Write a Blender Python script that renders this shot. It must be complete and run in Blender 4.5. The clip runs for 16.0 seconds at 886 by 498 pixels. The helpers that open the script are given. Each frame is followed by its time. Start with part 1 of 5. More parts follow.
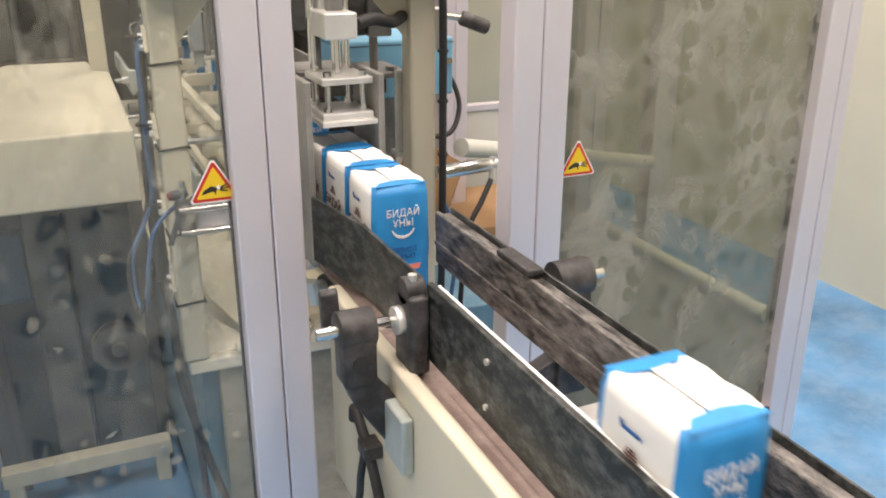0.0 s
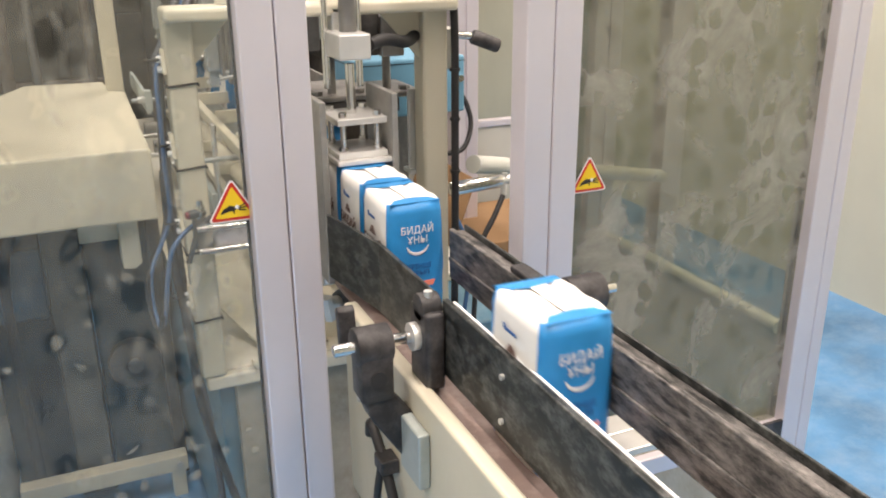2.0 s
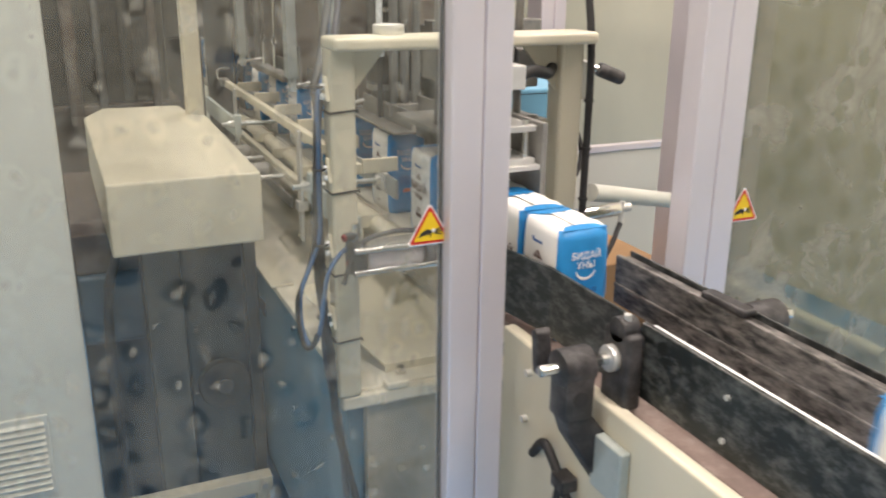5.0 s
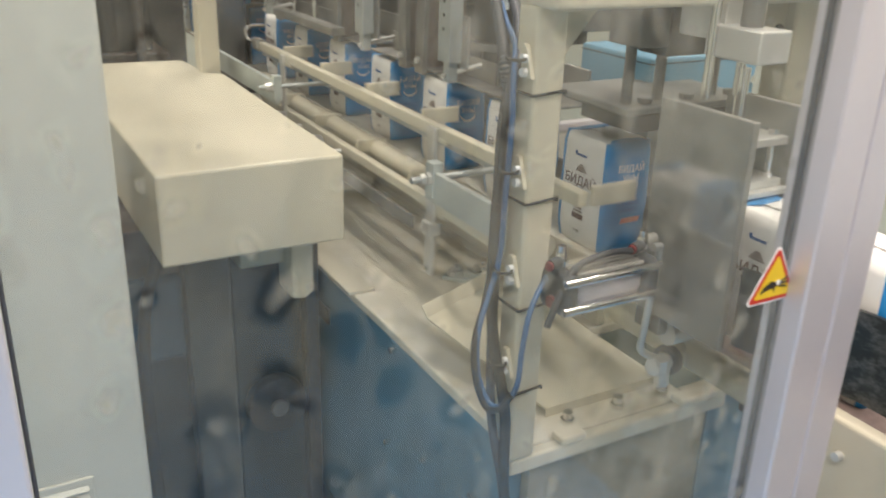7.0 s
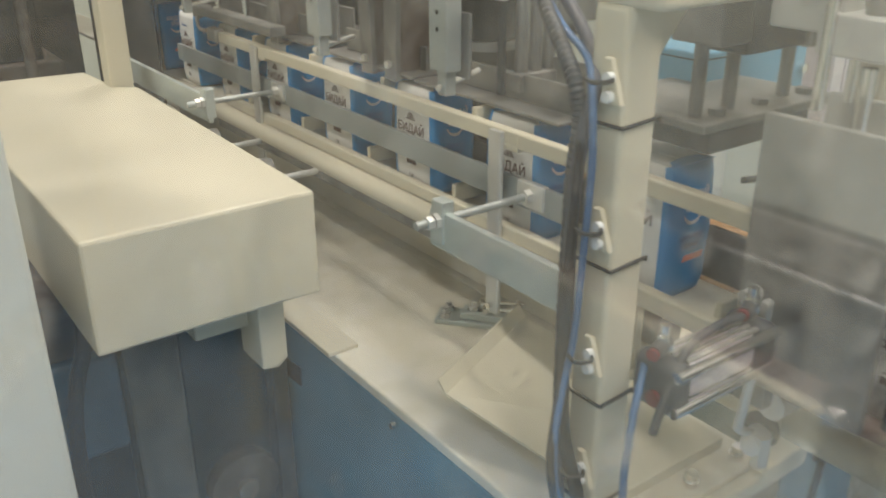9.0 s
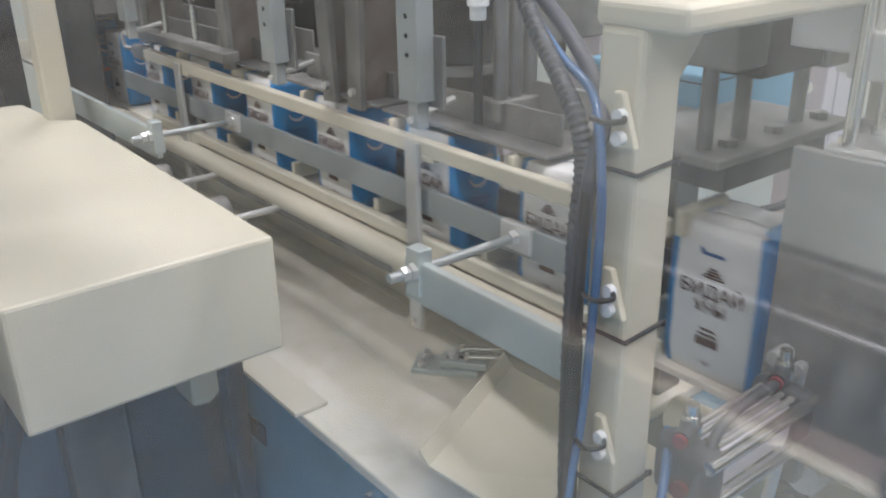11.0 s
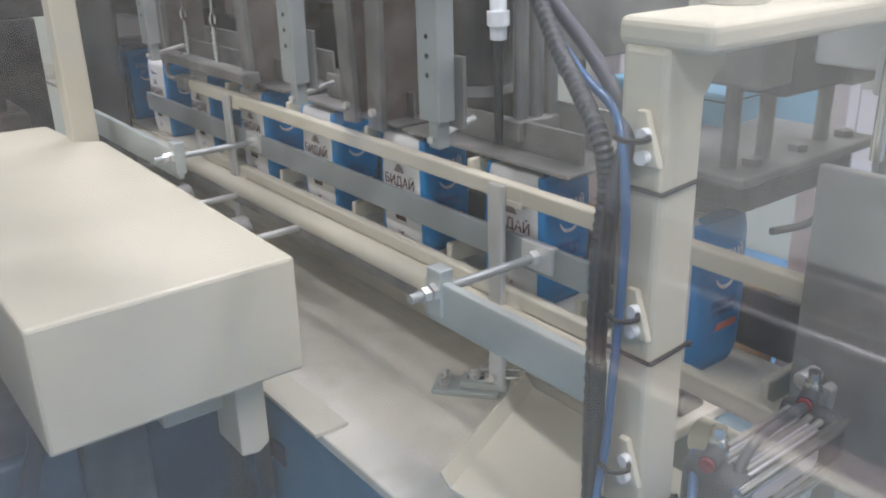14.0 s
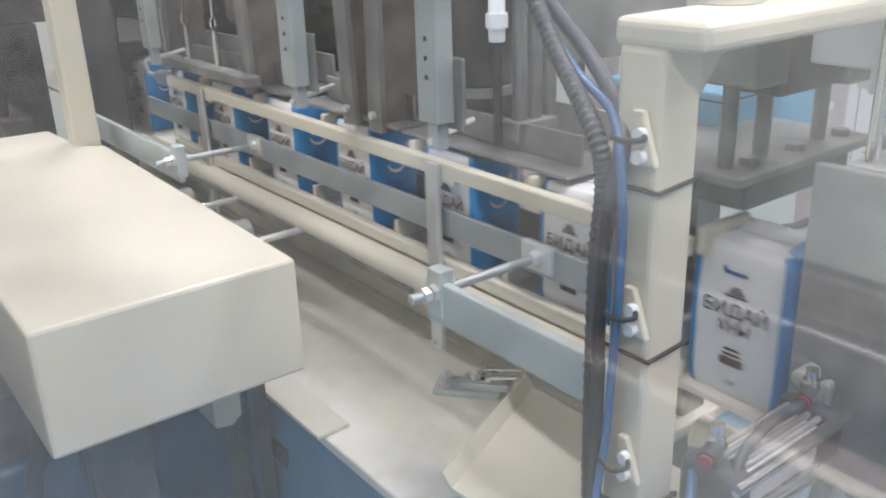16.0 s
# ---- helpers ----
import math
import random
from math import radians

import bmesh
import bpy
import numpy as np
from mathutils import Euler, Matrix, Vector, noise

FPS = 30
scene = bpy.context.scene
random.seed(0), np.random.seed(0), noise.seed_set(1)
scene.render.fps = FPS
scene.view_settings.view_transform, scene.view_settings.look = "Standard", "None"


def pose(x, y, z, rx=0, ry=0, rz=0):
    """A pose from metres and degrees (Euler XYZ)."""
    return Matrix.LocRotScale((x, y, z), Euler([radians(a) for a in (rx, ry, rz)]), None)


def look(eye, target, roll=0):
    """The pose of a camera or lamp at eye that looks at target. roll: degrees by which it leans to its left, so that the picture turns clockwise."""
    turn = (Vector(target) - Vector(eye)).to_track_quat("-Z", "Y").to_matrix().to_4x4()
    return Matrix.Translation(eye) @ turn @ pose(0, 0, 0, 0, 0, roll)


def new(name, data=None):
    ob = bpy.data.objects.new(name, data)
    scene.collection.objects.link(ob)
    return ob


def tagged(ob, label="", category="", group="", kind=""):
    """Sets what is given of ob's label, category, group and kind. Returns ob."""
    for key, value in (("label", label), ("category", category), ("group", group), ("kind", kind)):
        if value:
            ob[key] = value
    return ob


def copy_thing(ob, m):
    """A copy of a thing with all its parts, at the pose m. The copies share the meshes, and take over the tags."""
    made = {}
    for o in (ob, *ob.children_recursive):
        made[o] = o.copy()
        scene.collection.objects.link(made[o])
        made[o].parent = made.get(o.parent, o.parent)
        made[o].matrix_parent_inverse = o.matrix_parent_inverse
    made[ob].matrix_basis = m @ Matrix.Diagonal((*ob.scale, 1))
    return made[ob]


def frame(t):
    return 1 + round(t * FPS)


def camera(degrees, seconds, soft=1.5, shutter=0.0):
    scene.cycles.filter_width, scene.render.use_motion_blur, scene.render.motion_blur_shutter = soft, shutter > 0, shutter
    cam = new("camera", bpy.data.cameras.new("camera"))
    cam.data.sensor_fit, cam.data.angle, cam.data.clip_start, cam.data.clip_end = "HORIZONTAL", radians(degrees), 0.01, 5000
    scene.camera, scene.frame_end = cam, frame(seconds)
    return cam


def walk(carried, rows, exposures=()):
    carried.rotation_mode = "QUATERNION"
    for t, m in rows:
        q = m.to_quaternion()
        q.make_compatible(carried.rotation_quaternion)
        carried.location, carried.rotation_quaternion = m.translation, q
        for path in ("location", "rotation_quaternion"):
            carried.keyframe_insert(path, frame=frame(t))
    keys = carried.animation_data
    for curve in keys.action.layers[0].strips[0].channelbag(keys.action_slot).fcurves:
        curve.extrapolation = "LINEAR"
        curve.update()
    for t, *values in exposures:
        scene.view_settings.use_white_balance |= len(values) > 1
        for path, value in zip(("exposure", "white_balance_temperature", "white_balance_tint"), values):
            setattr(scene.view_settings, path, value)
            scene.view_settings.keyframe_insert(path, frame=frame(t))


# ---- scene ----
cam = camera(54.0, 16.0, soft=1.9, shutter=0.5)
EXPOSURES = [(0.0, 0.18, 6750, 13), (3.0, 0.18, 6750, 13), (5.5, 0.13, 6600, 11), (7.5, 0.18, 6550, 10), (8.5, 0.17, 6500, 10), (9.5, 0.15, 6400, 7), (11.5, 0.19, 5600, 17), (13.0, 0.18, 5600, 17), (14.5, 0.26, 5600, 17), (16.0, 0.47, 5600, 17)]
PATH = [
    (0, (0.569, 0.208, 1.602), (1.337, 1.91, 0.886), 0.2),
    (0.5, (0.573, 0.203, 1.605), (1.326, 1.915, 0.896), -0.3),
    (1, (0.565, 0.201, 1.607), (1.32, 1.915, 0.905), -0.2),
    (1.5, (0.556, 0.201, 1.609), (1.315, 1.917, 0.916), -0.2),
    (2, (0.557, 0.194, 1.613), (1.307, 1.916, 0.927), -0.5),
    (2.5, (0.555, 0.192, 1.616), (1.301, 1.918, 0.936), -0.7),
    (3, (0.546, 0.193, 1.612), (1.295, 1.923, 0.944), -0.5),
    (5.5, (0.179, 0.349, 1.625), (0.954, 2.085, 1.004), 0.8),
    (6, (0.109, 0.49, 1.618), (0.865, 2.235, 1.0), 0.9),
    (6.2, (0.102, 0.563, 1.614), (0.871, 2.302, 0.995), 1.5),
    (6.5, (0.09, 0.665, 1.62), (0.9, 2.37, 0.961), 1.0),
    (7, (0.065, 0.865, 1.597), (0.986, 2.475, 0.849), 1.9),
    (7.5, (0.03, 1.025, 1.601), (1.119, 2.506, 0.814), 1.9),
    (8, (0.067, 1.1, 1.602), (1.207, 2.538, 0.807), 1.2),
    (8.5, (0.104, 1.145, 1.608), (1.207, 2.608, 0.805), 0.1),
    (9, (0.112, 1.246, 1.586), (1.192, 2.728, 0.789), -0.2),
    (9.5, (0.168, 1.335, 1.578), (1.333, 2.747, 0.774), -0.4),
    (12, (0.196, 1.38, 1.574), (1.326, 2.854, 0.831), -1.6),
    (12.5, (0.196, 1.381, 1.574), (1.325, 2.859, 0.84), -1.8),
    (13, (0.197, 1.38, 1.574), (1.322, 2.864, 0.843), -1.7),
    (13.5, (0.196, 1.381, 1.575), (1.322, 2.864, 0.845), -1.5),
    (14, (0.195, 1.382, 1.574), (1.318, 2.868, 0.847), -1.6),
    (14.5, (0.194, 1.381, 1.574), (1.315, 2.871, 0.851), -1.7),
    (15, (0.197, 1.38, 1.576), (1.312, 2.873, 0.851), -1.9),
    (15.5, (0.193, 1.378, 1.576), (1.314, 2.87, 0.856), -1.8),
    (16, (0.193, 1.375, 1.574), (1.314, 2.866, 0.853), -2.0),
]
walk(cam, [(t, look(eye, target, roll)) for t, eye, target, roll in PATH], exposures=EXPOSURES)

# ---- world, lamps, exposure ----
world = bpy.data.worlds.new("world")
world.use_nodes = True
world.node_tree.nodes["Background"].inputs[0].default_value = (0.9, 0.95, 1.0, 1)
world.node_tree.nodes["Background"].inputs[1].default_value = 0.08
scene.world = world


def ceiling_lamp_light(x, y, power):
    data = bpy.data.lights.new("tube_light", "AREA")
    data.shape, data.size, data.size_y, data.energy = "RECTANGLE", 0.3, 1.5, power
    data.color = (1.0, 0.88, 0.79)
    ob = new("tube_light", data)
    ob.matrix_world = pose(x, y, 3.9)
    return ob


LAMPS = [(-1.2, -0.6), (1.6, -0.6), (0.6, 1.1), (2.6, 1.6), (-1.2, 4.2), (1.6, 4.2)]
for lx, ly in LAMPS:
    ceiling_lamp_light(lx, ly, 66)

# ---- materials ----


def material(name, color, rough=0.5, metal=0.0, vary=0.06, scale=6.0, bump=0.05, fine=90.0, dust=0.0, coat=0.0, dust_color=(0.72, 0.7, 0.66), stretch=(1, 1, 1), dust_edge=(0.45, 0.75)):
    m = bpy.data.materials.new(name)
    m.use_nodes = True
    nt = m.node_tree
    b = nt.nodes["Principled BSDF"]
    coord = nt.nodes.new("ShaderNodeTexCoord")
    grid = nt.nodes.new("ShaderNodeMapping")
    grid.inputs["Scale"].default_value = stretch
    nt.links.new(coord.outputs["Object"], grid.inputs["Vector"])
    big = nt.nodes.new("ShaderNodeTexNoise")
    big.inputs["Scale"].default_value, big.inputs["Detail"].default_value = scale, 5
    small = nt.nodes.new("ShaderNodeTexNoise")
    small.inputs["Scale"].default_value, small.inputs["Detail"].default_value = fine, 3
    for n in (big, small):
        nt.links.new(grid.outputs[0], n.inputs["Vector"])
    ramp = nt.nodes.new("ShaderNodeMapRange")
    ramp.inputs[1].default_value, ramp.inputs[2].default_value = 0.3, 0.7
    ramp.inputs[3].default_value, ramp.inputs[4].default_value = 1 - vary * 1.6, 1 + vary
    nt.links.new(big.outputs["Fac"], ramp.inputs[0])
    mul = nt.nodes.new("ShaderNodeMix")
    mul.data_type, mul.blend_type = "RGBA", "MULTIPLY"
    mul.inputs[0].default_value = 1.0
    mul.inputs[6].default_value = (*color, 1)
    nt.links.new(ramp.outputs[0], mul.inputs[7])
    out = mul.outputs[2]
    if dust:
        d = nt.nodes.new("ShaderNodeTexNoise")
        d.inputs["Scale"].default_value, d.inputs["Detail"].default_value = scale * 2.3, 8
        d.inputs["Roughness"].default_value = 0.75
        nt.links.new(grid.outputs[0], d.inputs["Vector"])
        dr = nt.nodes.new("ShaderNodeMapRange")
        dr.inputs[1].default_value, dr.inputs[2].default_value = dust_edge
        dr.inputs[3].default_value, dr.inputs[4].default_value = 0.0, dust
        nt.links.new(d.outputs["Fac"], dr.inputs[0])
        mx = nt.nodes.new("ShaderNodeMix")
        mx.data_type = "RGBA"
        nt.links.new(dr.outputs[0], mx.inputs[0])
        nt.links.new(out, mx.inputs[6])
        mx.inputs[7].default_value = (*dust_color, 1)
        out = mx.outputs[2]
    nt.links.new(out, b.inputs["Base Color"])
    rr = nt.nodes.new("ShaderNodeMapRange")
    rr.inputs[3].default_value, rr.inputs[4].default_value = max(0.04, rough - 0.1), min(1, rough + 0.12)
    nt.links.new(small.outputs["Fac"], rr.inputs[0])
    nt.links.new(rr.outputs[0], b.inputs["Roughness"])
    b.inputs["Metallic"].default_value = metal
    b.inputs["Coat Weight"].default_value = coat
    if bump:
        bp = nt.nodes.new("ShaderNodeBump")
        bp.inputs["Strength"].default_value, bp.inputs["Distance"].default_value = bump, 0.002
        nt.links.new(small.outputs["Fac"], bp.inputs["Height"])
        nt.links.new(bp.outputs["Normal"], b.inputs["Normal"])
    return m


def pane_material(name, haze, tint=(1, 1, 1), scale=3.0, low=0.42, high=0.8, dust=(0.46, 0.45, 0.395), specks=0.25, wiped=0.35, clean=0.1):
    """Clear sheet with a gloss and a film of flour dust with smears and round marks."""
    m = bpy.data.materials.new(name)
    m.use_nodes = True
    nt = m.node_tree
    nt.nodes.remove(nt.nodes["Principled BSDF"])
    out = nt.nodes["Material Output"]
    clear = nt.nodes.new("ShaderNodeBsdfTransparent")
    clear.inputs[0].default_value = (*tint, 1)
    gloss = nt.nodes.new("ShaderNodeBsdfGlossy")
    gloss.inputs["Roughness"].default_value = 0.05
    edge = nt.nodes.new("ShaderNodeLayerWeight")
    steep = nt.nodes.new("ShaderNodeMath")
    steep.operation = "POWER"
    steep.inputs[1].default_value = 3.2
    nt.links.new(edge.outputs["Facing"], steep.inputs[0])
    fres = nt.nodes.new("ShaderNodeMapRange")
    fres.inputs[3].default_value, fres.inputs[4].default_value = 0.03, 0.75
    nt.links.new(steep.outputs[0], fres.inputs[0])
    mix = nt.nodes.new("ShaderNodeMixShader")
    nt.links.new(fres.outputs[0], mix.inputs[0])
    nt.links.new(clear.outputs[0], mix.inputs[1])
    nt.links.new(gloss.outputs[0], mix.inputs[2])
    film = nt.nodes.new("ShaderNodeBsdfDiffuse")
    film.inputs[0].default_value = (*dust, 1)
    coord = nt.nodes.new("ShaderNodeTexCoord")
    n1 = nt.nodes.new("ShaderNodeTexNoise")
    n1.inputs["Scale"].default_value, n1.inputs["Detail"].default_value, n1.inputs["Roughness"].default_value = scale, 9, 0.62
    n1.inputs["Distortion"].default_value = 0.6
    nt.links.new(coord.outputs["Object"], n1.inputs["Vector"])
    r1 = nt.nodes.new("ShaderNodeMapRange")
    r1.inputs[1].default_value, r1.inputs[2].default_value = low, high
    r1.inputs[3].default_value, r1.inputs[4].default_value = haze * 0.35, haze
    nt.links.new(n1.outputs["Fac"], r1.inputs[0])
    # finger marks: a wiped ring round a small print of flour
    turn = nt.nodes.new("ShaderNodeMapping")
    turn.inputs["Rotation"].default_value = (radians(90), 0, 0)
    turn.inputs["Scale"].default_value = (1, 1, 0.85)
    nt.links.new(coord.outputs["Object"], turn.inputs["Vector"])
    wob = nt.nodes.new("ShaderNodeTexNoise")
    wob.inputs["Scale"].default_value, wob.inputs["Detail"].default_value = 26, 6
    nt.links.new(coord.outputs["Object"], wob.inputs["Vector"])
    bend = nt.nodes.new("ShaderNodeVectorMath")
    bend.operation = "MULTIPLY_ADD"
    bend.inputs[1].default_value = (0.04, 0.05, 0)
    nt.links.new(wob.outputs["Color"], bend.inputs[0])
    nt.links.new(turn.outputs[0], bend.inputs[2])
    v = nt.nodes.new("ShaderNodeTexVoronoi")
    v.voronoi_dimensions = "2D"
    v.inputs["Scale"].default_value = 19
    nt.links.new(bend.outputs[0], v.inputs["Vector"])
    pick = nt.nodes.new("ShaderNodeSeparateColor")
    nt.links.new(v.outputs["Color"], pick.inputs[0])
    size = nt.nodes.new("ShaderNodeMapRange")
    size.inputs[3].default_value, size.inputs[4].default_value = 0.3, 1.3
    nt.links.new(pick.outputs[0], size.inputs[0])
    away = nt.nodes.new("ShaderNodeMath")
    away.operation = "DIVIDE"
    nt.links.new(v.outputs["Distance"], away.inputs[0])
    nt.links.new(size.outputs[0], away.inputs[1])
    r2 = nt.nodes.new("ShaderNodeMapRange")
    r2.inputs[1].default_value, r2.inputs[2].default_value = 0.22, 0.38
    r2.inputs[3].default_value, r2.inputs[4].default_value = clean, 1.15
    nt.links.new(away.outputs[0], r2.inputs[0])
    mm = nt.nodes.new("ShaderNodeMath")
    mm.operation = "MULTIPLY"
    nt.links.new(r1.outputs[0], mm.inputs[0])
    nt.links.new(r2.outputs[0], mm.inputs[1])
    r3 = nt.nodes.new("ShaderNodeMapRange")
    r3.inputs[1].default_value, r3.inputs[2].default_value = 0.04, 0.20
    r3.inputs[3].default_value, r3.inputs[4].default_value = specks, 0.0
    nt.links.new(away.outputs[0], r3.inputs[0])
    patch = nt.nodes.new("ShaderNodeTexNoise")
    patch.inputs["Scale"].default_value = 4.0
    nt.links.new(coord.outputs["Object"], patch.inputs["Vector"])
    r4 = nt.nodes.new("ShaderNodeMapRange")
    r4.inputs[1].default_value, r4.inputs[2].default_value = 0.42, 0.60
    nt.links.new(patch.outputs["Fac"], r4.inputs[0])
    sm = nt.nodes.new("ShaderNodeMath")
    sm.operation = "MULTIPLY_ADD"
    nt.links.new(r3.outputs[0], sm.inputs[0])
    nt.links.new(r4.outputs[0], sm.inputs[1])
    nt.links.new(mm.outputs[0], sm.inputs[2])
    # small upright dabs and faint wiped streaks
    tall = nt.nodes.new("ShaderNodeMapping")
    tall.inputs["Scale"].default_value = (1, 0.55, 1)
    nt.links.new(bend.outputs[0], tall.inputs["Vector"])
    dab = nt.nodes.new("ShaderNodeTexVoronoi")
    dab.voronoi_dimensions = "2D"
    dab.inputs["Scale"].default_value = 38
    nt.links.new(tall.outputs[0], dab.inputs["Vector"])
    some = nt.nodes.new("ShaderNodeSeparateColor")
    nt.links.new(dab.outputs["Color"], some.inputs[0])
    keep = nt.nodes.new("ShaderNodeMapRange")
    keep.inputs[1].default_value, keep.inputs[2].default_value = 0.45, 0.9
    nt.links.new(some.outputs[1], keep.inputs[0])
    r5 = nt.nodes.new("ShaderNodeMapRange")
    r5.inputs[1].default_value, r5.inputs[2].default_value = 0.10, 0.34
    r5.inputs[3].default_value, r5.inputs[4].default_value = specks * 0.8, 0.0
    nt.links.new(dab.outputs["Distance"], r5.inputs[0])
    dm = nt.nodes.new("ShaderNodeMath")
    dm.operation = "MULTIPLY"
    nt.links.new(r5.outputs[0], dm.inputs[0])
    nt.links.new(keep.outputs[0], dm.inputs[1])
    area = nt.nodes.new("ShaderNodeTexNoise")
    area.inputs["Scale"].default_value = 2.6
    nt.links.new(coord.outputs["Object"], area.inputs["Vector"])
    r6 = nt.nodes.new("ShaderNodeMapRange")
    r6.inputs[1].default_value, r6.inputs[2].default_value = 0.46, 0.62
    nt.links.new(area.outputs["Fac"], r6.inputs[0])
    wipe = nt.nodes.new("ShaderNodeMapping")
    wipe.inputs["Rotation"].default_value = (0, radians(18), 0)
    wipe.inputs["Scale"].default_value = (16, 1, 2.2)
    nt.links.new(coord.outputs["Object"], wipe.inputs["Vector"])
    streak = nt.nodes.new("ShaderNodeTexNoise")
    streak.inputs["Scale"].default_value, streak.inputs["Detail"].default_value = 1.0, 5
    nt.links.new(wipe.outputs[0], streak.inputs["Vector"])
    r7 = nt.nodes.new("ShaderNodeMapRange")
    r7.inputs[1].default_value, r7.inputs[2].default_value = 0.50, 0.75
    r7.inputs[3].default_value, r7.inputs[4].default_value = 0.0, haze * wiped
    nt.links.new(streak.outputs["Fac"], r7.inputs[0])
    ds = nt.nodes.new("ShaderNodeMath")
    ds.operation = "MULTIPLY_ADD"
    nt.links.new(dm.outputs[0], ds.inputs[0])
    nt.links.new(r6.outputs[0], ds.inputs[1])
    nt.links.new(r7.outputs[0], ds.inputs[2])
    total = nt.nodes.new("ShaderNodeMath")
    nt.links.new(sm.outputs[0], total.inputs[0])
    nt.links.new(ds.outputs[0], total.inputs[1])
    mix2 = nt.nodes.new("ShaderNodeMixShader")
    nt.links.new(total.outputs[0], mix2.inputs[0])
    nt.links.new(mix.outputs[0], mix2.inputs[1])
    nt.links.new(film.outputs[0], mix2.inputs[2])
    nt.links.new(mix2.outputs[0], out.inputs[0])
    return m


CREAM = material("cream_paint", (0.62, 0.58, 0.46), 0.42, vary=0.06, scale=3, dust=0.2, dust_color=(0.68, 0.66, 0.60))
CREAM_DUSTY = material("dusty_cream_paint", (0.64, 0.60, 0.48), 0.6, vary=0.12, scale=5, dust=0.8, dust_color=(0.80, 0.78, 0.72), dust_edge=(0.36, 0.7))
GREY_PANEL = material("grey_paint", (0.53, 0.54, 0.50), 0.45, vary=0.04, scale=2)
ALU = material("anodised_aluminium", (0.72, 0.68, 0.73), 0.42, metal=0.55, vary=0.04, scale=4, bump=0.02)
STEEL = material("brushed_steel", (0.66, 0.66, 0.64), 0.36, metal=0.55, vary=0.12, scale=9, dust=0.25)
STEEL_DUSTY = material("floured_steel", (0.22, 0.215, 0.205), 0.5, metal=0.5, vary=0.3, scale=8, dust=0.5, dust_color=(0.42, 0.40, 0.37))
STEEL_DULL = material("dull_grey_steel", (0.26, 0.255, 0.25), 0.42, metal=0.7, vary=0.3, scale=7, dust=0.35, dust_color=(0.45, 0.44, 0.41))
PLATE = material("ground_steel_plate", (0.31, 0.305, 0.29), 0.45, metal=0.4, vary=0.15, scale=9, dust=0.35, dust_color=(0.52, 0.51, 0.47))
CHROME = material("chrome", (0.75, 0.74, 0.72), 0.16, metal=1.0, vary=0.05, bump=0.0)
ZINC = material("zinc_plate", (0.50, 0.56, 0.55), 0.45, metal=0.45, vary=0.12, scale=7, dust=0.3)
ZINC_DULL = material("dull_zinc_plate", (0.40, 0.43, 0.43), 0.45, metal=0.45, vary=0.2, scale=7, dust=0.25, dust_color=(0.45, 0.45, 0.42))
BLACK = material("black_plastic", (0.022, 0.021, 0.023), 0.5, vary=0.3, scale=8, dust=0.3, dust_color=(0.3, 0.28, 0.28))
SCUFFED = material("scuffed_black_plastic", (0.013, 0.014, 0.014), 0.4, vary=0.35, scale=26, dust=0.62, dust_color=(0.40, 0.37, 0.35), stretch=(1, 0.35, 1.2), dust_edge=(0.40, 0.68))
SCUFFED_DARK = material("lightly_scuffed_plastic", (0.010, 0.013, 0.013), 0.36, vary=0.35, scale=24, dust=0.36, dust_color=(0.36, 0.37, 0.36), stretch=(1, 0.5, 1), dust_edge=(0.46, 0.70))
RUBBER = material("black_rubber", (0.02, 0.02, 0.022), 0.6, vary=0.2)
BELT = material("brown_belt", (0.22, 0.16, 0.14), 0.7, vary=0.2, scale=10, dust=0.5, dust_color=(0.42, 0.36, 0.33))
BODY_BLUE = material("blue_panel", (0.10, 0.23, 0.33), 0.45, vary=0.15, scale=4, dust=0.25, dust_color=(0.4, 0.47, 0.5))
# Panel blue taken near black: the shade under the cover is in the colour.
SHADED_BLUE = material("dusty_shaded_blue", (0.014, 0.026, 0.030), 0.5, vary=0.3, scale=5, dust=0.25, dust_color=(0.16, 0.2, 0.21))
# Pale grey with flour, darkened for the shade under the cover.
FLOURED_GREY = material("floured_grey_paint", (0.10, 0.10, 0.092), 0.55, vary=0.3, scale=6, dust=0.35, dust_color=(0.24, 0.235, 0.21))
MOTOR_BLUE = material("dull_blue_motor_paint", (0.045, 0.10, 0.155), 0.5, vary=0.3, scale=7, dust=0.3, dust_color=(0.2, 0.24, 0.26))
# Near-black navy painted in place of the deep shade below the cover.
SHADE_NAVY = material("under_cover_shade_navy", (0.012, 0.02, 0.025), 0.5, vary=0.3, scale=5, dust=0.2, dust_color=(0.2, 0.22, 0.22))
PALE_BLUE = material("pale_blue_paint", (0.14, 0.33, 0.48), 0.45, vary=0.05)
FLOOR_BLUE = material("blue_floor_paint", (0.12, 0.32, 0.60), 0.4, vary=0.25, scale=2.5, dust=0.45, dust_color=(0.4, 0.5, 0.62))
APRON = material("floured_brown_panel", (0.36, 0.33, 0.27), 0.6, vary=0.25, scale=7, dust=0.5, dust_color=(0.52, 0.49, 0.42))
SUMP = material("dull_green_paint", (0.07, 0.10, 0.085), 0.5, vary=0.25, scale=8, dust=0.25, dust_color=(0.3, 0.32, 0.28))
WALL = material("wall_paint", (0.66, 0.64, 0.52), 0.7, vary=0.05, scale=1.5)
CEILING = material("ceiling_paint", (0.6, 0.6, 0.58), 0.8, vary=0.05)
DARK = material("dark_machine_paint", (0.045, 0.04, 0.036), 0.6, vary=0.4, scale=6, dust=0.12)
BROWN = material("brown_plate", (0.10, 0.075, 0.062), 0.55, vary=0.2, scale=6, dust=0.25)
